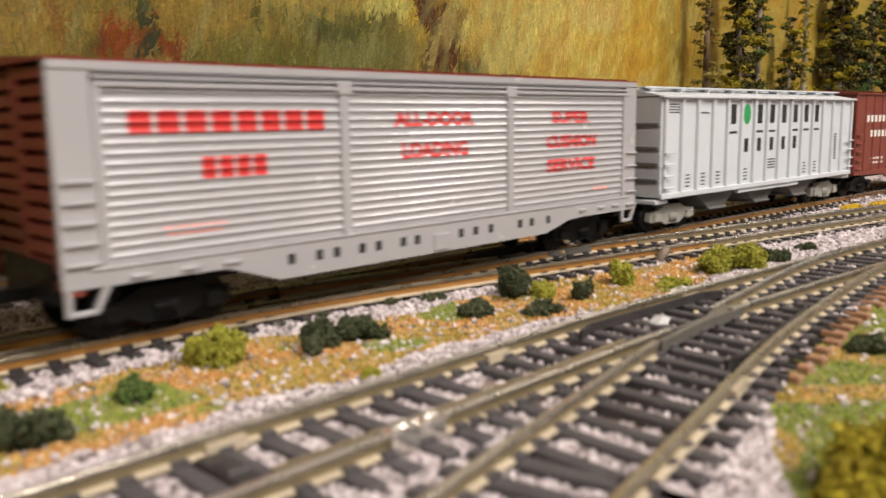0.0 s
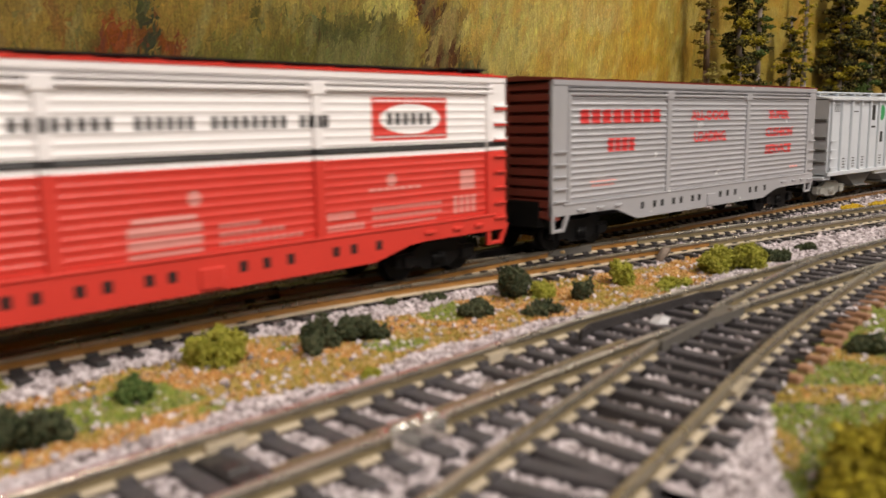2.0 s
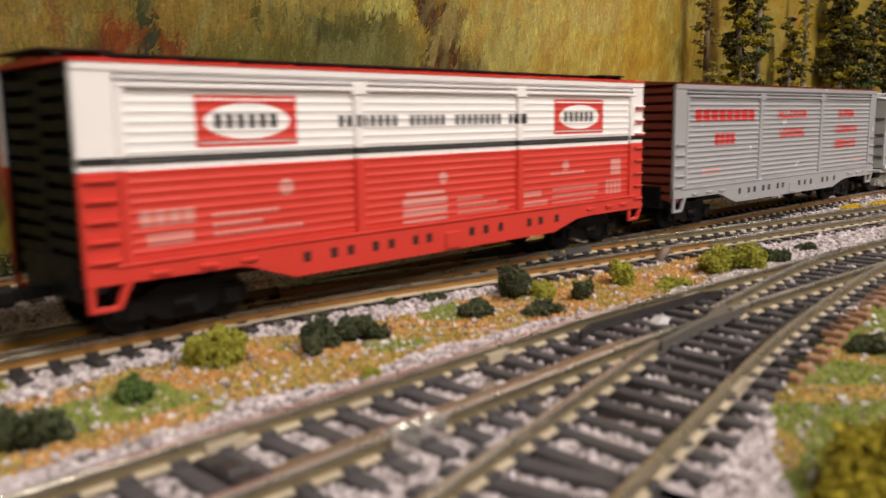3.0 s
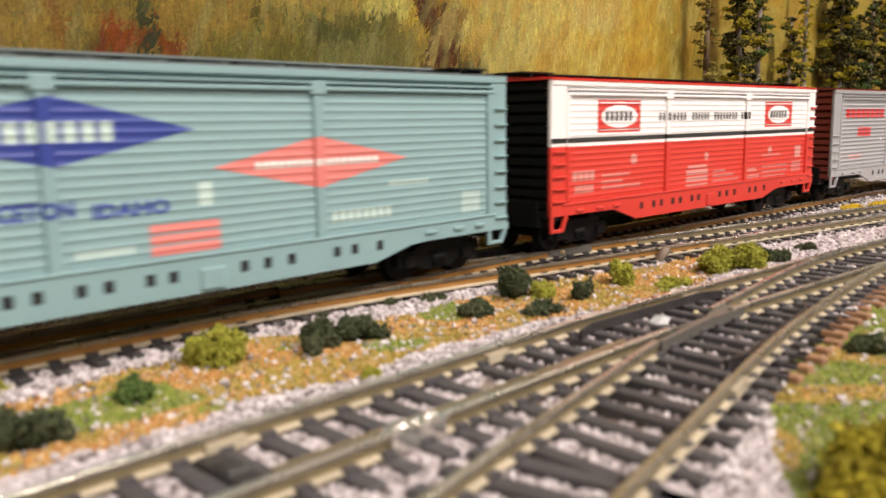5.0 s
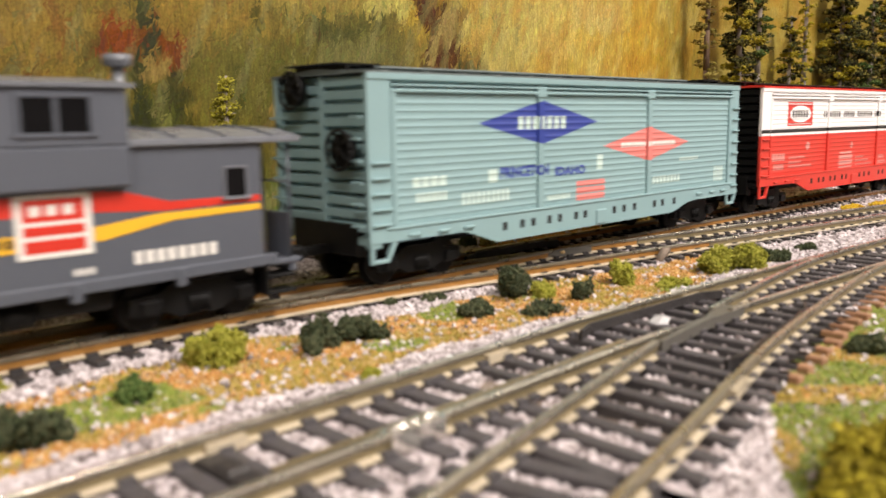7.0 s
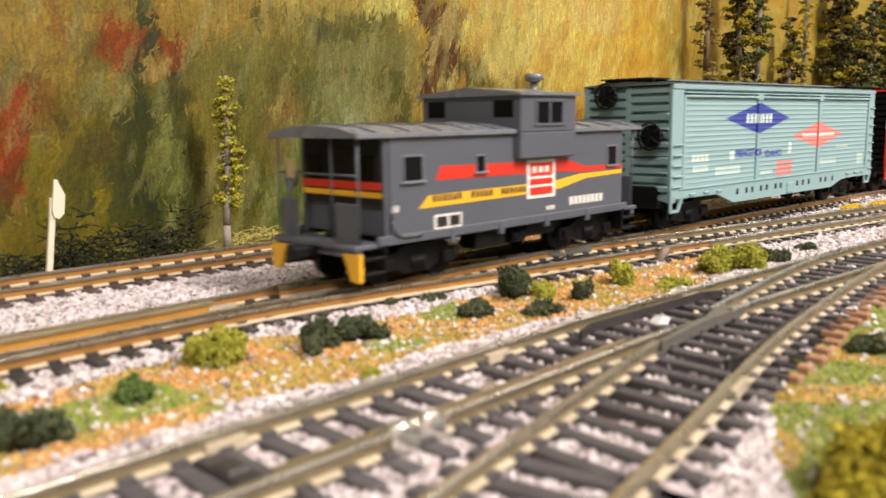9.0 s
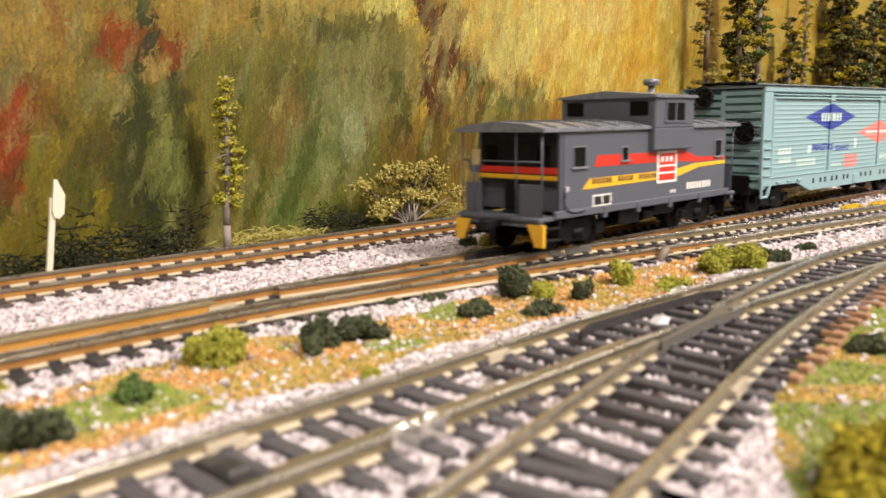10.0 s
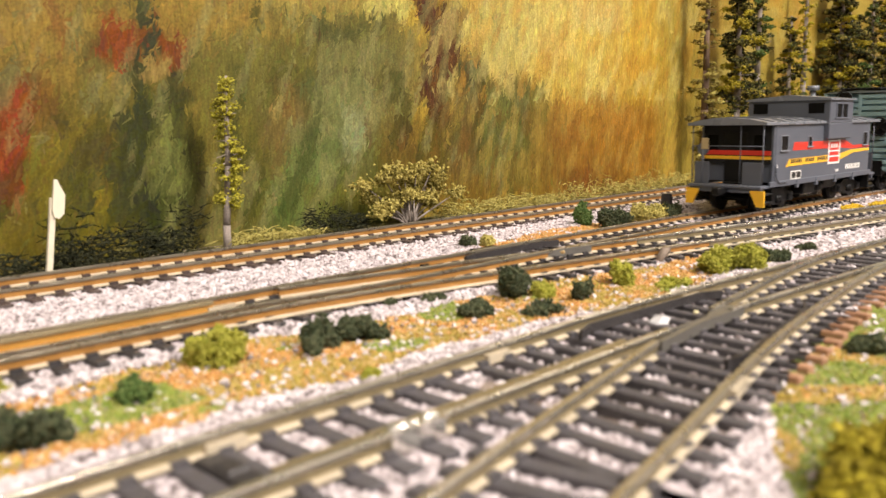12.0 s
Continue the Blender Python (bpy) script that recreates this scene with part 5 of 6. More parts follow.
def paint(u, z):
    """The painter's colour at a place on the backdrop, one tree's shadow included."""
    c = lin(114, 104, 38) if u < 150 else lin(164, 138, 48)
    wu = 6 * FBM(u, z * 0.5, 16, 9.0)
    if u > 352:
        east = lin(172, 150, 58) * (1 + 0.3 * FBM(u, z * 0.2, 26, 3.0)) + np.array((0.12, -0.01, 0)) * max(0, FBM(u, z * 0.3, 20, 7.0))
        k = min(1.0, max(0.0, (u + wu - 362) / 26))
    else:
        east, k = c, 0.0
    wu = 5 * FBM(u, z, 16, 1.0) + 3 * FBM(u, z, 4, 2.0)
    wz = 5 * FBM(u * 2.2, z, 12, 6.0) + 4 * FBM(u * 2.5, z, 5, 4.0)
    for pu, pz, a, b, col, much, edge in PATCHES:
        d = max(abs(u + wu - pu) / a, abs(z + wz - pz) / b) * 0.55 + 0.45 * math.hypot((u + wu - pu) / a, (z + wz - pz) / b)
        if d < 1.2:
            w = much * min(1.0, max(0.0, (1.2 - d) / edge))
            c = c * (1 - w) + col * w
    c = c * (1 - k) + east * k
    if u < 240:
        g = FBM(u * 1.5 - z * 0.55, z * 0.45, 11, 11.0)
        w = 0.5 * min(1.0, max(0.0, (g - 0.10) / 0.2)) * (1 if z < 62 else 0.2)
        c = c * (1 - w) + lin(56, 64, 20) * w
        g = FBM(u * 1.8 - z * 0.7, z * 0.5, 8, 15.0)
        w = 0.45 * min(1.0, max(0.0, (g - 0.15) / 0.2))
        c = c * (1 - w) + lin(136, 132, 74) * w
    if u > 165:
        g = FBM(u * 1.6 - z * 0.6, z * 0.7, 10, 21.0)
        w = 0.4 * min(1.0, max(0.0, (g - 0.08) / 0.25))
        c = c * (1 - w) + (lin(206, 190, 100) if z > 50 else lin(166, 140, 60)) * w
        w = 0.4 * min(1.0, max(0.0, (-g - 0.10) / 0.25))
        c = c * (1 - w) + (lin(176, 128, 44) if z > 50 else lin(112, 78, 30)) * w
    t = 1 + 0.24 * FBM(u * 2.5 - z * 0.8, z * 0.7, 7, 3.0) + 0.14 * FBM(u * 3 - z, z, 2.5, 5.0)
    t *= 0.82 + 0.13 * min(1.0, max(0.0, u / 110))
    return c * t


def backdrop_material():
    m = bpy.data.materials.new("oil_paint")
    m.use_nodes = True
    nt = m.node_tree
    b = nt.nodes["Principled BSDF"]
    at = nt.nodes.new("ShaderNodeAttribute")
    at.attribute_name = "pigment"
    co = nt.nodes.new("ShaderNodeTexCoord")
    mp = nt.nodes.new("ShaderNodeMapping")
    mp.inputs["Scale"].default_value = (900, 900, 160)
    nz = nt.nodes.new("ShaderNodeTexNoise")
    nz.inputs["Scale"].default_value, nz.inputs["Detail"].default_value = 1.0, 5
    nt.links.new(co.outputs["Object"], mp.inputs["Vector"])
    nt.links.new(mp.outputs[0], nz.inputs["Vector"])
    mr = nt.nodes.new("ShaderNodeMapRange")
    mr.inputs["From Min"].default_value, mr.inputs["From Max"].default_value = 0.3, 0.7
    mr.inputs["To Min"].default_value, mr.inputs["To Max"].default_value = 0.82, 1.18
    nt.links.new(nz.outputs[0], mr.inputs["Value"])
    sp = nt.nodes.new("ShaderNodeTexNoise")
    sp.inputs["Scale"].default_value, sp.inputs["Detail"].default_value = 1100.0, 3
    nt.links.new(co.outputs["Object"], sp.inputs["Vector"])
    ms = nt.nodes.new("ShaderNodeMapRange")
    ms.inputs["From Min"].default_value, ms.inputs["From Max"].default_value = 0.3, 0.7
    ms.inputs["To Min"].default_value, ms.inputs["To Max"].default_value = 0.78, 1.22
    nt.links.new(sp.outputs[0], ms.inputs["Value"])
    both = nt.nodes.new("ShaderNodeMath")
    both.operation = "MULTIPLY"
    nt.links.new(mr.outputs[0], both.inputs[0])
    nt.links.new(ms.outputs[0], both.inputs[1])
    mul = nt.nodes.new("ShaderNodeVectorMath")
    mul.operation = "SCALE"
    nt.links.new(at.outputs["Color"], mul.inputs[0])
    nt.links.new(both.outputs[0], mul.inputs["Scale"])
    nt.links.new(mul.outputs[0], b.inputs["Base Color"])
    bp = nt.nodes.new("ShaderNodeBump")
    bp.inputs["Strength"].default_value, bp.inputs["Distance"].default_value = 0.8, 0.0005
    nt.links.new(nz.outputs[0], bp.inputs["Height"])
    nt.links.new(bp.outputs[0], b.inputs["Normal"])
    b.inputs["Roughness"].default_value = 0.42
    b.inputs["Specular IOR Level"].default_value = 0.3
    return m


def wall_place(u):
    """The wall runs straight behind the back track."""
    return WALL_V


def backdrop():
    om = backdrop_material()
    us = np.concatenate([np.linspace(-700, -110, 12), np.arange(-100, 440, 1.25), np.linspace(444, 1650, 60)])
    zs = np.concatenate([np.arange(-8, 130, 1.6), np.linspace(135, 420, 8)])
    V, C = [], []
    for u in us:
        for z in zs:
            V.append((u, wall_place(u), z))
            C.append(paint(u, z))
    n = len(zs)
    F = [(i * n + j, i * n + j + 1, (i + 1) * n + j + 1, (i + 1) * n + j) for i in range(len(us) - 1) for j in range(n - 1)]
    k = len(V)
    V += [(x, y + 12, z) for x, y, z in V]
    F += [tuple(i + k for i in f[::-1]) for f in F]
    m = len(us)
    for j in range(n - 1):
        F += [(j, j + k, j + 1 + k, j + 1), ((m - 1) * n + j, (m - 1) * n + j + 1, (m - 1) * n + j + 1 + k, (m - 1) * n + j + k)]
    for i in range(m - 1):
        F += [(i * n + n - 1, i * n + n - 1 + k, (i + 1) * n + n - 1 + k, (i + 1) * n + n - 1)]
    C += C
    ob = soup("backdrop", V, F, om, True)
    ca = ob.data.color_attributes.new("pigment", "FLOAT_COLOR", "POINT")
    ca.data.foreach_set("color", np.c_[np.array(C), np.ones(len(C))].ravel())
    tagged(ob, "painted backdrop board with autumn trees in oils", "backdrop", kind="structure")
    # thick strokes of paint on it
    r = np.random.default_rng(3)
    V, F, C = [], [], []
    for _ in range(22000):
        u = r.uniform(-60, 400) if r.random() < 0.8 else r.uniform(400, 900)
        z = r.uniform(-4, 125) if u > 200 else r.uniform(-4, 95)
        ln, w, a = r.uniform(1.2, 6.5) * (1.5 if u > 400 else 1), r.choice((0.15, 0.3, 0.55, 0.9)) * r.uniform(0.7, 1.3), r.normal(1.25, 0.5)
        du, dz = math.cos(a), math.sin(a)
        col = paint(u + r.normal(0, 1.0), z + r.normal(0, 1.6)) * r.uniform(0.84, 1.17)
        col = col * (1 + r.normal(0, 0.05, 3))
        y = wall_place(u) - r.uniform(0.02, 0.07)
        i = len(V)
        bend = r.normal(0, 0.8)
        for s, ww in ((-0.5, 0.35), (0.0, 1.0), (0.5, 0.2)):
            cu, cz = u + du * ln * s + (bend if s == 0 else 0), z + dz * ln * s
            V += [(cu - dz * w * ww, y, cz + du * w * ww), (cu + dz * w * ww, y, cz - du * w * ww)]
            C += [col, col]
        F += [(i, i + 1, i + 3, i + 2), (i + 2, i + 3, i + 5, i + 4)]
    st = soup("brush_strokes", V, F, om)
    ca = st.data.color_attributes.new("pigment", "FLOAT_COLOR", "POINT")
    ca.data.foreach_set("color", np.c_[np.clip(np.array(C), 0.01, 0.8), np.ones(len(C))].ravel())
    st.parent = ob
    tagged(st, "thick olive and ochre brush strokes", kind="stuff")


backdrop()

# ---- the room around ----
def room():
    plaster = mat("room_plaster", (0.20, 0.185, 0.16), 0.9, 0, 0.08, 6, fine=60)
    ceil = mat("ceiling_tile", (0.55, 0.53, 0.49), 0.9, 0, 0.06, 6, fine=60)
    carpet = mat("room_floor", (0.12, 0.11, 0.10), 0.9, 0, 0.2, 20)
    quick("ceiling", lambda bm: box(bm, -1700, 2700, -2200, 600, 1400, 1450), ceil).update_tag()
    tagged(bpy.data.objects["ceiling"], "plain pale ceiling", "ceiling", kind="structure")
    quick("floor", lambda bm: box(bm, -1700, 2700, -2200, 600, -1050, -1000), carpet)
    tagged(bpy.data.objects["floor"], "plain dark floor", "floor", kind="structure")
    for nm, b in (("wall_north", (-1700, 2700, 600, 650)), ("wall_south", (-1700, 2700, -2250, -2200)), ("wall_west", (-1750, -1700, -2250, 650)), ("wall_east", (2700, 2750, -2250, 650))):
        o = quick(nm, lambda bm: box(bm, *b, -1050, 1450), plaster)
        tagged(o, "plain painted room wall", "wall", kind="structure")
    bench = mat("bench_plywood", (0.34, 0.22, 0.12), 0.7, 0, 0.2, 30)
    o = quick("layout_bench", lambda bm: (rbox(bm, -900, 1600, -520, 420, -60, -8, 4), [rbox(bm, x, x + 60, y, y + 60, -1000, -60, 4) for x in (-850, 340, 1500) for y in (-500, 340)]), bench)
    tagged(o, "plywood bench carrying the model railway", "bench", kind="structure")
    glow = bpy.data.materials.new("lamp_diffuser")
    glow.use_nodes = True
    glow.node_tree.nodes["Principled BSDF"].inputs["Emission Color"].default_value = (1, 0.87, 0.66, 1)
    glow.node_tree.nodes["Principled BSDF"].inputs["Emission Strength"].default_value = 6.0
    for lx, ly, lz, _ in LAMPS:
        t = thing("ceiling_light", "warm white ceiling light panel", "light", "ceiling lights", at=pose(lx, ly, 1.4, 0, 0, 90))
        quick("frame", lambda bm: [rbox(bm, -570, 570, s * 150 - 10, s * 150 + 10, -60, 0, 3) for s in (-1, 1)] and [rbox(bm, s * 570 - 10, s * 570 + 10, -140, 140, -60, 0, 3) for s in (-1, 1)], ceil, t)
        quick("diffuser", lambda bm: box(bm, -560, 560, -140, 140, -42, -36), glow, t)


room()


# ---- plants ----
def foliage(name, palette):
    return mat(name, palette[0], 0.95, 0, 0.25, 700, 0.6, palette=palette, spec=0.1)


M["leaf_yellow"] = foliage("yellow_green_foam", [(0.18, 0.19, 0.025), (0.30, 0.30, 0.04), (0.37, 0.36, 0.07), (0.23, 0.22, 0.03)])
M["leaf_dark"] = foliage("dark_green_foam", [(0.03, 0.04, 0.02), (0.055, 0.07, 0.036), (0.10, 0.105, 0.055), (0.04, 0.05, 0.03)])
M["leaf_pine"] = foliage("dark_pine_foam", [(0.016, 0.014, 0.008), (0.028, 0.024, 0.012), (0.04, 0.04, 0.018), (0.06, 0.075, 0.025), (0.13, 0.115, 0.03), (0.30, 0.25, 0.06)])
M["leaf_young"] = foliage("bright_straw_foam", [(0.22, 0.20, 0.02), (0.40, 0.37, 0.04), (0.50, 0.46, 0.07), (0.14, 0.12, 0.02)])
M["leaf_green"] = foliage("mid_green_foam", [(0.05, 0.09, 0.025), (0.08, 0.13, 0.035), (0.12, 0.16, 0.05)])
M["leaf_olive"] = foliage("olive_foam", [(0.22, 0.19, 0.018), (0.38, 0.32, 0.03), (0.47, 0.39, 0.05), (0.12, 0.10, 0.014)])
M["leaf_straw"] = foliage("straw_foam", [(0.28, 0.24, 0.06), (0.44, 0.38, 0.11), (0.52, 0.46, 0.15), (0.17, 0.14, 0.04)])
M["leaf_old"] = foliage("brown_olive_foam", [(0.10, 0.07, 0.02), (0.20, 0.16, 0.04), (0.32, 0.27, 0.06), (0.06, 0.04, 0.02)])
M["leaf_shrub"] = foliage("dull_straw_foam", [(0.20, 0.16, 0.035), (0.36, 0.30, 0.08), (0.48, 0.41, 0.13), (0.12, 0.10, 0.02)])
M["twig_dark"] = foliage("dark_green_twigs", [(0.012, 0.013, 0.008), (0.022, 0.026, 0.014), (0.05, 0.052, 0.028), (0.015, 0.018, 0.01)])
M["leaf_gold"] = foliage("golden_foam", [(0.55, 0.36, 0.02), (0.65, 0.45, 0.04), (0.45, 0.30, 0.03)])
M["bark"] = mat("grey_bark", (0.27, 0.23, 0.20), 0.9, 0, 0.35, 300, 0.8)
M["bark_brown"] = mat("brown_bark", (0.12, 0.075, 0.045), 0.9, 0, 0.35, 300, 0.8)


def clump_points(r, n, w, d, h, lumps):
    """Places in the ragged skins of several lumps that make up a bush."""
    cs = [(r.uniform(-0.5, 0.5) * w, r.uniform(-0.5, 0.5) * d * 0.9, r.uniform(0.2, 0.78) * h, r.uniform(0.75, 1.25)) for _ in range(lumps)]
    P = []
    for i in range(n):
        c = cs[r.integers(lumps)]
        a = r.normal(size=3)
        a /= np.linalg.norm(a)
        rad = c[3] * (r.uniform(0.55, 1.05) + (r.random() < 0.18) * r.uniform(0.05, 0.4)) * (1 + 0.35 * noise.noise(Vector(a) * 2.3 + Vector(c[:3])))
        P.append((c[0] * 0.85 + a[0] * w * 0.25 * rad, c[1] * 0.85 + a[1] * d * 0.27 * rad, max(0.1, c[2] + a[2] * h * 0.36 * rad)))
    return np.array(P)


def bush(u, v, w, h, material, label, seed, grain=0.42, d=None, lumps=9, n=None):
    r = np.random.default_rng(seed)
    d = d or w * 0.8
    P = clump_points(r, n or int(220 + 20 * w * h / grain), w, d, h, lumps)
    V, F = scatter(r, P, r.uniform(0.5, 1.5, len(P)) * grain, OCT_V, OCT_F, 0.4)
    me = soup("foliage", V, F, material)
    t = thing("bush", label, "bush", "bushes on the layout", at=pose(u * MM, v * MM, (ground_z(u, v) - 0.3) * MM))
    me.parent = t
    quick("stem", lambda bm: [cyl(bm, (x, y, -0.6), (x * 1.6, y * 1.6, h * 0.5), 0.4, 0.2, 6) for x, y in ((0.5, 0), (-0.6, 0.4), (0.1, -0.7))], M["bark_brown"], t)
    return t


YG, DK = "yellow-green foam bush on the turf strip", "dark green foam bush on the turf strip"
bush(-30.5, -24.8, 8.6, 7.6, M["leaf_yellow"], YG, 11)
bush(-10.2, -31.8, 6.0, 5.8, M["leaf_dark"], DK, 12)
bush(-0.5, -31.8, 8.6, 5.0, M["leaf_dark"], DK, 13)
bush(-15.0, -34.0, 3.4, 3.8, M["leaf_dark"], DK, 14)
bush(-50.0, -33.3, 6.0, 4.0, M["leaf_green"], "mid green foam tuft on grass", 15)
bush(-70.2, -39.6, 9.5, 5.2, M["leaf_dark"], DK, 16)
bush(-66.3, -41.7, 4.0, 3.2, M["leaf_dark"], DK, 17)
bush(30.2, -36.1, 7.5, 4.0, M["leaf_dark"], DK, 18)
bush(52.0, -31.3, 8.4, 7.6, M["leaf_dark"], DK, 19)
bush(57.4, -34.9, 5.6, 4.6, M["leaf_yellow"], YG, 20)
bush(61.0, -44.4, 5.2, 5.0, M["leaf_dark"], DK, 21)
bush(84.3, -42.3, 6.4, 6.4, M["leaf_yellow"], YG, 22)
bush(90.6, -53.6, 8.0, 2.6, M["leaf_yellow"], "low yellow-green foam tuft", 23)
bush(119, -53.5, 12.0, 7.4, M["leaf_yellow"], YG, 24)
bush(131, -57.0, 12.0, 7.2, M["leaf_yellow"], YG, 25)
bush(142.5, -59.7, 9.0, 5.0, M["leaf_dark"], DK, 26)
bush(170.4, -58.2, 6.0, 3.6, M["leaf_dark"], "small dark tuft on ballast", 27)
bush(43.7, -45.7, 9.0, 2.2, M["leaf_dark"], "low dark green foam tuft", 28)
bush(-17.2, -54.1, 3.2, 2.2, M["leaf_yellow"], "tiny yellow-green foam tuft on ballast", 29, 0.4)
bush(-8.0, -134.5, 15.0, 9.5, M["leaf_olive"], "large olive foam bush beside the yard branch", 30, 0.55)
bush(176, 33, 7.0, 9.0, M["leaf_green"], "green leafy plant beside the back track", 32)
bush(180, 22, 12.0, 7.5, M["leaf_dark"], "dark bush beside the back track", 33)
bush(209, 24, 14.0, 6.5, M["leaf_straw"], "straw coloured scrub beside the back track", 34)
bush(222, 20, 10.0, 6.0, M["leaf_dark"], "dark scrub beside the back track", 35)
bush(110, 29, 6.0, 4.0, M["leaf_straw"], "straw coloured tuft on ballast", 36)
bush(103, 33, 6.0, 4.4, M["leaf_dark"], "dark tuft on ballast", 37)
for i, (uu, vv, w) in enumerate(((304, -31, 18), (326, -36, 20), (350, -41, 20))):
    bush(uu, vv, w, 3.0, M["leaf_gold"], "golden yellow ground foam patch", 40 + i, 0.7, d=9)


bush(22.6, -15.5, 4.0, 2.2, M["leaf_dark"], "small dark tuft beside the stock rail", 45, 0.4)
bush(33.0, -20.0, 4.6, 2.2, M["leaf_dark"], "small dark tuft beside the stock rail", 46, 0.4)
bush(-66.5, -14.5, 4.2, 3.0, M["leaf_yellow"], "yellow-green tuft beside the stock rail", 47, 0.4)
bush(57.0, -113.4, 8.0, 3.4, M["leaf_dark"], "dark green scrub on the grass", 48, 0.45)


def brush_pile(u0, u1, v, h, material, label, seed, n):
    """A tangle of fine twigs and leaf crumbs along the foot of the backdrop."""
    r = np.random.default_rng(seed)
    t = thing("brush_pile", label, "scrub", "scrub along the backdrop", at=pose(0, 0, 0))
    bm = bmesh.new()
    for _ in range(n):
        u, vv = r.uniform(u0, u1), v + r.normal(0, 3)
        k = h * min(1.2, 0.25 + 1.7 * abs(FBM(u, v, 11, 8.0)) + 0.5 * abs(FBM(u, v, 4, 2.0)))
        p = Vector((u, vv, -4.2 + r.uniform(0, k)))
        q = p + Vector((r.normal(0, 4), r.normal(0, 2.0), r.uniform(-1.5, 2.5)))
        q.z = max(-4.4, q.z)
        m = p.lerp(q, 0.5) + Vector((r.normal(0, 0.6), 0, r.normal(0, 0.8)))
        m.z = max(-4.4, m.z)
        cyl(bm, p, m, r.uniform(0.16, 0.36), 0.18, 4)
        cyl(bm, m, q, 0.18, 0.1, 4)
    part("twig_tangle", bm, material, t)
    P = np.c_[r.uniform(u0, u1, n), v + r.normal(0, 3, n), -4.4 + r.uniform(0, h * 0.7, n)]
    V, F = scatter(r, P, r.uniform(0.25, 0.7, n), OCT_V, OCT_F, 0.3)
    soup("leaf_litter", V, F, material).parent = t


brush_pile(-40, 0, 98, 7, M["twig_dark"], "dark tangled brush at the foot of the backdrop", 51, 240)
brush_pile(-14, 36, 97, 15, M["twig_dark"], "dark tangled brush at the foot of the backdrop", 52, 420)
brush_pile(48, 84, 95, 6.5, M["leaf_straw"], "yellow straw brush at the foot of the backdrop", 53, 300)
brush_pile(82, 112, 98, 10, M["twig_dark"], "dark leafy brush at the foot of the backdrop", 54, 220)
brush_pile(160, 250, 99, 7, M["leaf_straw"], "straw brush at the foot of the backdrop", 55, 420)
brush_pile(250, 395, 99, 10, M["leaf_straw"], "straw brush at the foot of the backdrop", 56, 520)


def conifer(u, v, h, spread, material, bark, seed, label, low=0.12, density=1.0, grain=1.0, lean=(0.0, 0.0), bare=0.0, accent=None):
    """A tall model pine: a tapered trunk, uneven limbs and loose clumps of foam on them."""
    r = np.random.default_rng(seed)
    z0 = ground_z(u, v) - 0.4
    t = thing("pine_tree", label, "tree", "trees before the backdrop", at=pose(u * MM, v * MM, z0 * MM))
    bm = bmesh.new()
    lean = (lean[0] + r.normal(0, 0.008), lean[1])
    pts = [Vector((lean[0] * h * k + r.normal(0, 0.3), lean[1] * h * k, h * k)) for k in np.linspace(0, 1, 7)]
    for i, (p, q) in enumerate(zip(pts, pts[1:])):
        cyl(bm, p, q, 2.0 * (1 - i / 8.0) * h / 110 + 0.4, 2.0 * (1 - (i + 1) / 8.0) * h / 110 + 0.35, 8)
    leaves = {False: ([], []), True: ([], [])}
    n = int(h * 0.62 * density)
    for i in range(n):
        k = low + (1 - low) * (i + r.random()) / n
        a = r.uniform(0, 6.283)
        whorl = 0.65 + 0.5 * noise.noise(Vector((k * h / 9.0, seed * 3.1, 0)))
        ln = spread * (1.12 - k) ** 0.45 * r.uniform(0.3, 1.1) * whorl * (0.6 if k < 0.25 else 1)
        j = min(5, int(k * 6))
        c = pts[j].lerp(pts[j + 1], k * 6 - j)
        tip = c + Vector((math.cos(a) * ln, math.sin(a) * ln, ln * r.uniform(-0.35, 0.15)))
        cyl(bm, c, tip, 0.3, 0.12, 4)
        if r.random() < bare or k > 0.985:
            continue
        pale = accent is not None and r.random() < 0.25
        for _ in range(1 + int(ln / 7)):
            g = c.lerp(tip, r.uniform(0.35, 1.05))
            rad = (1.0 + 0.15 * ln) * r.uniform(0.6, 1.3)
            for _ in range(int(14 * density + rad * 9)):
                d = r.normal(size=3) * rad * 0.55
                leaves[pale][0].append((g.x + d[0] * 1.2, g.y + d[1] * 1.2, max(0.4, g.z + d[2] * 0.65)))
                leaves[pale][1].append(r.uniform(0.35, 1.0) * grain)
    part("trunk", bm, bark, t)
    for pale, m in ((False, material), (True, accent)):
        if leaves[pale][0]:
            V, F = scatter(r, np.array(leaves[pale][0]), np.array(leaves[pale][1]), OCT_V, OCT_F, 0.4, 0.75)
            soup("crown", V, F, m).parent = t
    return t


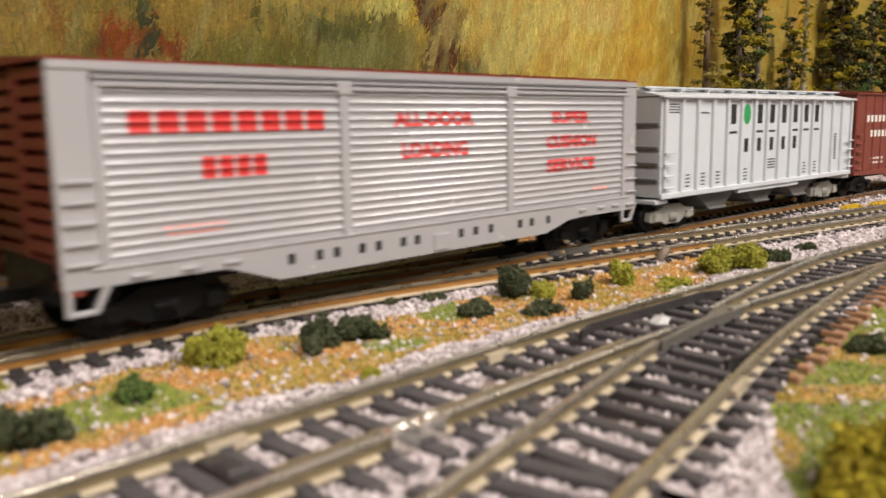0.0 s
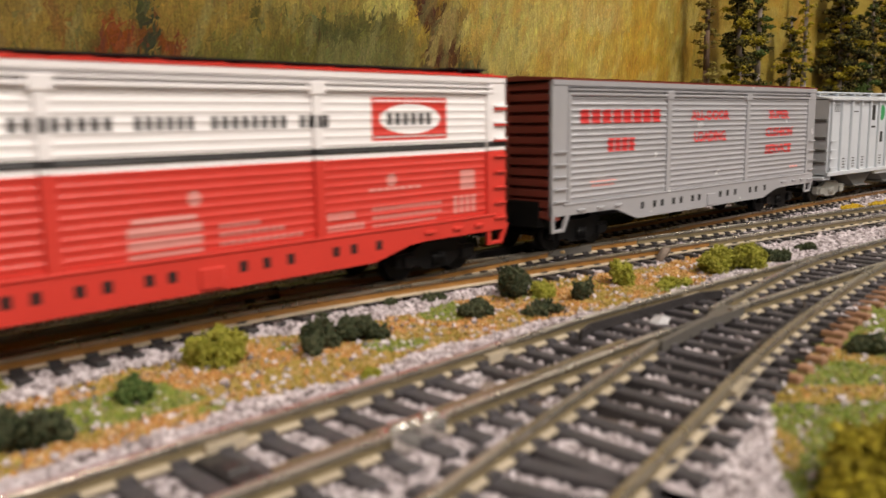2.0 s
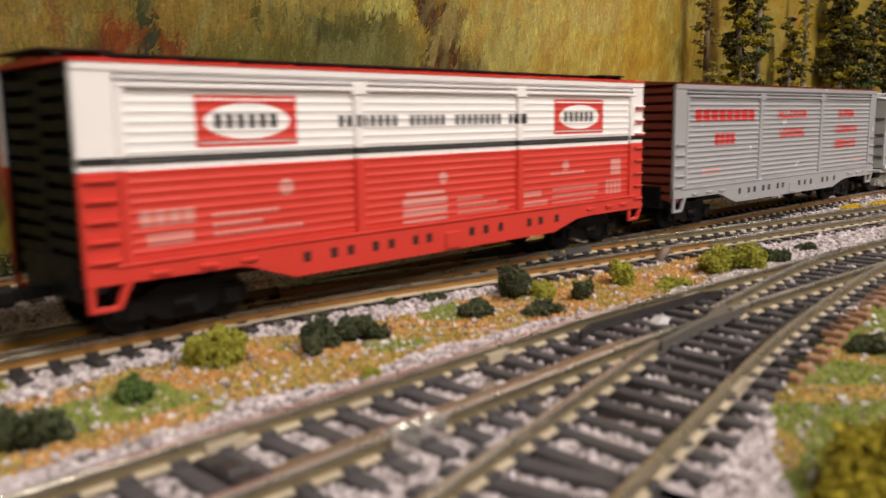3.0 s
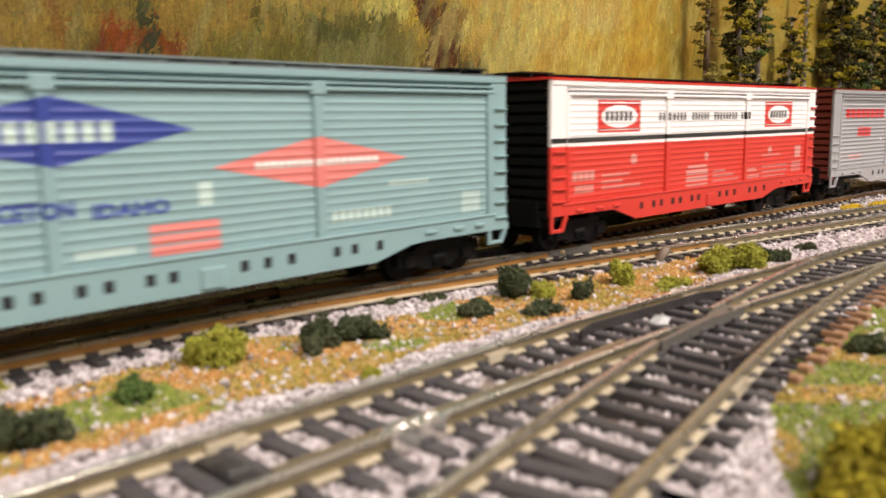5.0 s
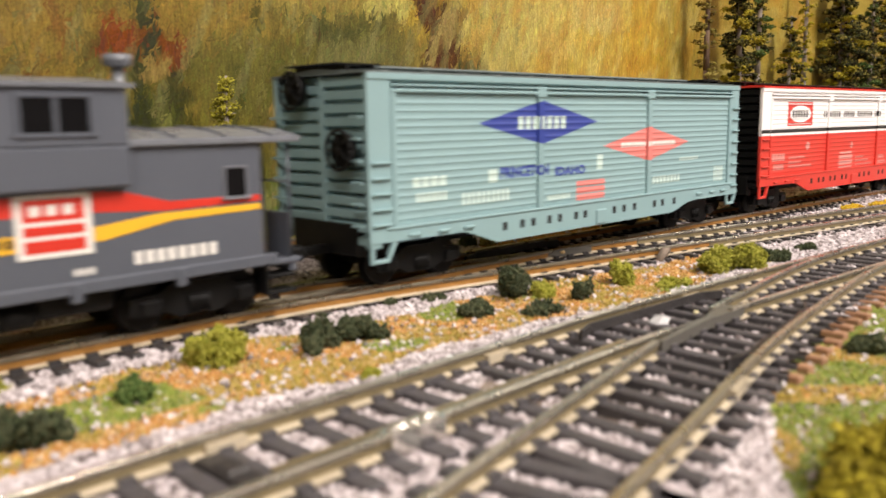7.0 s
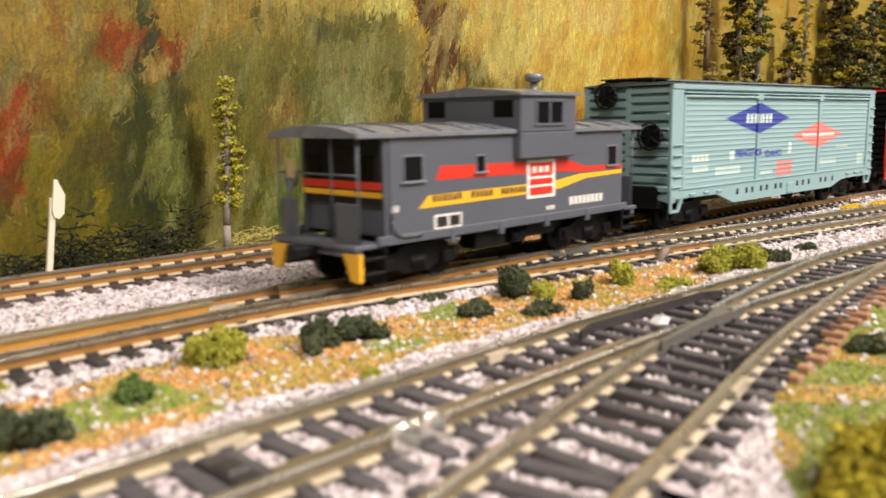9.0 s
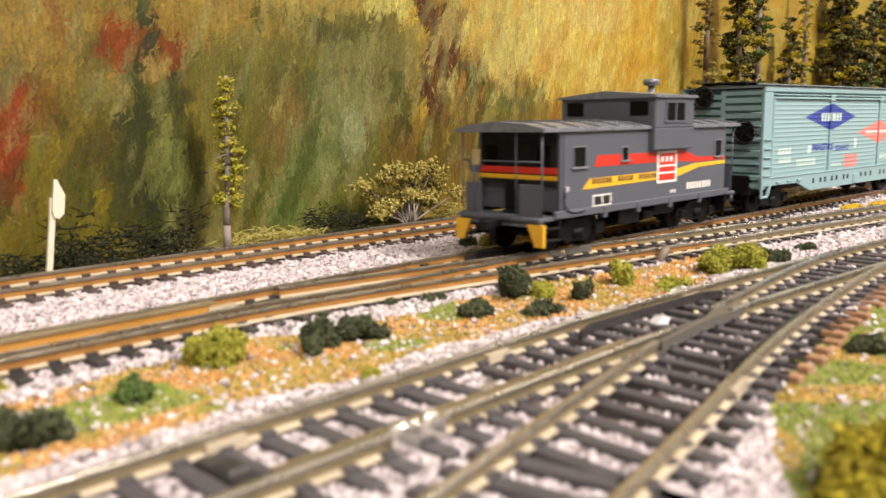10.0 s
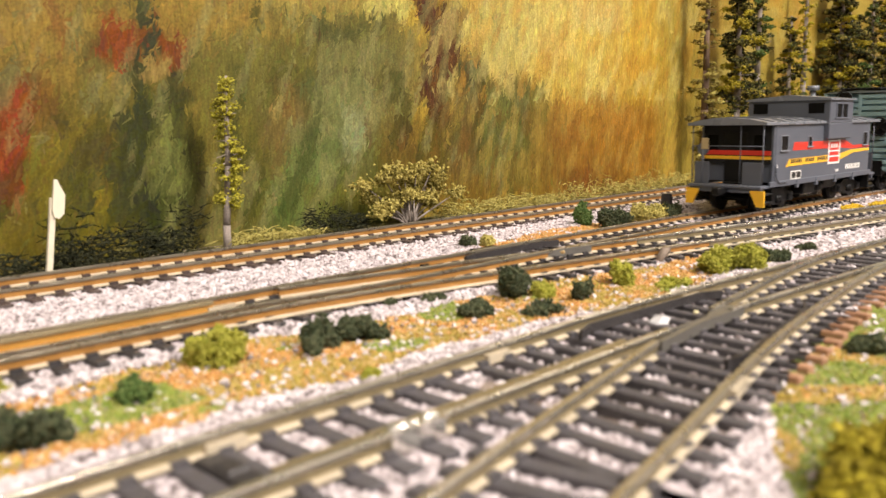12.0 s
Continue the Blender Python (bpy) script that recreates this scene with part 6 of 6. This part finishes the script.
conifer(45.5, 94.5, 62, 8.0, M["leaf_young"], M["bark"], 64, "slim young tree with straw yellow leaves and grey trunk", 0.28, 2.3, 0.72, (0.05, 0.0), 0.1)
TALL = "tall model pine with dark olive needles"
PINE, STRAW, OLIVE_LEAF, GREEN = M["leaf_pine"], M["leaf_straw"], M["leaf_olive"], M["leaf_green"]
conifer(401, 95, 150, 18, M["leaf_old"], M["bark_brown"], 70, "thin brown model pine with sparse straw foliage", 0.03, 1.25, 1.05, (0.0, 0.0), 0.2, STRAW)
for i, (uu, vv, h, sp, mt, acc, gr, dn) in enumerate((
        (441, 92, 160, 24, PINE, OLIVE_LEAF, 1.25, 1.5), (482, 96, 150, 20, PINE, GREEN, 1.2, 1.1), (541, 97, 120, 20, PINE, OLIVE_LEAF, 1.25, 1.3),
        (566, 96, 150, 15, OLIVE_LEAF, GREEN, 1.1, 0.75), (640, 94, 165, 28, PINE, OLIVE_LEAF, 1.5, 1.5), (668, 98, 165, 26, PINE, None, 1.5, 1.2),
        (726, 97, 150, 26, PINE, GREEN, 1.5, 1.2), (770, 96, 170, 26, PINE, OLIVE_LEAF, 1.6, 1.3))):
    conifer(uu, vv, h, sp * 1.12, mt, M["bark"], 71 + i, TALL, 0.05, dn * 1.3, gr, (0.0, 0.0), 0.08, acc)


def shrub_tree(u, v, seed):
    """A many-stemmed shrub, bare at the foot, with ragged clumps of straw leaves."""
    r = np.random.default_rng(seed)
    t = thing("shrub_tree", "bushy small tree with straw yellow leaf clumps", "tree", "trees before the backdrop", at=pose(u * MM, v * MM, (ground_z(u, v) - 0.3) * MM))
    P, S = [], []
    for i in range(22):
        a = r.uniform(0, 6.283)
        x = -24 + 48 * (i + r.random()) / 22
        top = Vector((x, math.sin(a) * 6, r.uniform(10, 31) * (1 - (abs(x + 3) / 34) ** 1.6 * 0.75)))
        mid = Vector((x * 0.4, math.sin(a) * 3, top.z * 0.5))
        bm = bmesh.new()
        cyl(bm, (r.normal(0, 1), r.normal(0, 1), 0), mid, 0.65, 0.4, 6)
        cyl(bm, mid, top, 0.4, 0.2, 6)
        part("stem", bm, M["bark"], t)
        for _ in range(210):
            f = r.normal(size=3) * r.uniform(0.7, 2.3)
            P.append((top.x + f[0] * 1.35, top.y + f[1], max(0.5, top.z + f[2] * 0.75)))
            S.append(r.uniform(0.35, 1.0))
    V, F = scatter(r, np.array(P), np.array(S), OCT_V, OCT_F, 0.4)
    soup("crown", V, F, M["leaf_shrub"]).parent = t


shrub_tree(136, 96, 81)


def lineside_post():
    w = mat("white_painted_wood", (0.72, 0.66, 0.52), 0.6, 0, 0.08, 200)
    t = thing("lineside_post", "white wooden lineside post with slanted board", "post", at=pose(-0.0165, 0.0925, -0.004, 0, 7.5, 0))
    quick("post", lambda bm: rbox(bm, -0.9, 0.9, -0.7, 0.7, -1.5, 23, 0.2), w, t)
    quick("base", lambda bm: rbox(bm, -3, 2.4, -1.6, 1.6, -1.4, 0.2, 0.2), w, t)
    quick("board", lambda bm: prism(bm, [(0.0, 17.5), (1.6, 16.8), (3.0, 18.5), (3.0, 24.0), (0.4, 28.5), (-0.5, 28.5), (-0.5, 19.5)], "y", -1.5, -0.7), w, t)


lineside_post()


def chip(u, v, z, r, colour, label, seed):
    q = np.random.default_rng(seed)
    V, F = scatter(q, np.array([(0.0, 0, 0)]), np.array([r]), ICO_V, ICO_F, 0.25, 0.7)
    o = soup("plaster_chip", V, F, mat("pale_plaster", colour, 0.6, 0, 0.1, 300))
    o.matrix_basis = pose(u * MM, v * MM, z * MM)
    tagged(o, label, "chip", "stray chips")


chip(44.5, -75.5, -3.3, 2.9, (0.5, 0.5, 0.51), "white plaster chip lying between rails", 91)
chip(54.5, -79.0, -1.8, 0.9, (0.75, 0.68, 0.4), "small yellowish bead lying between rails", 92)
chip(-0.9, -58.0, -3.8, 0.9, (0.85, 0.85, 0.85), "small white bead on ballast", 93)
chip(95.0, -14.5, -0.2, 1.0, (0.7, 0.5, 0.25), "small tan bead on the switch", 94)


def disc_rock():
    bm = bmesh.new()
    cyl(bm, (0, 0, 0), (0, 2.2, 1.0), 4.0, 3.4, 14)
    o = part("stone_disc", bm, mat("brown_stone", (0.22, 0.17, 0.13), 0.7, 0, 0.3, 300, 0.6))
    o.matrix_basis = pose(0.1197, -0.0352, -0.0036, 0, 0, 20)
    tagged(o, "brown half buried disc of stone", "stone")


disc_rock()


def stump():
    bm = bmesh.new()
    cyl(bm, (0, 0, -1), (0.3, 0, 8.5), 3.0, 2.4, 12)
    cyl(bm, (0.3, 0, 8.5), (0.3, 0, 9.0), 2.4, 1.8, 12)
    o = part("stump", bm, mat("charred_wood", (0.03, 0.025, 0.025), 0.85, 0, 0.4, 300, 0.8))
    o.matrix_basis = pose(0.240, 0.0315, -0.0045)
    tagged(o, "dark charred stump beside the back track", "stump")


stump()


# ---- what moves ----
def train_at(t):
    """Millimetres that the train has gone along the main track at t seconds."""
    q = (t - 6) / 6
    return 100 * (3.98559 * q + 0.01398 * q ** 2 + 0.09839 * q ** 3 + 0.01011 * q ** 4)


def on_track(s0, base, t):
    """Pose of a car whose origin lies s0 along the train, with trucks about base apart."""
    a = main_line(train_at(t) + s0)
    b = main_line(train_at(t) + s0 + base)
    h = math.atan2(b[1] - a[1], b[0] - a[0])
    return pose(a[0] * MM, a[1] * MM, 0, 0, 0, math.degrees(h))


def motions():
    for car, s0, base in ((caboose, -190.5, 121), (tealcar, -51.7, 181), (redcar, 149.4, 181), (silver, 351.3, 181), (hopper, 549.8, 163), (brown, 718.0, 158)):
        walk(car, [(k * 0.25, on_track(s0, base, k * 0.25)) for k in range(49)])
    for w, x in WHEELSETS:
        walk(w, [(k * 0.1, pose(x * MM, 0, WHEEL_R * MM, 0, math.degrees((train_at(k * 0.1) - train_at(0)) / WHEEL_R), 0)) for k in range(121)])


motions()
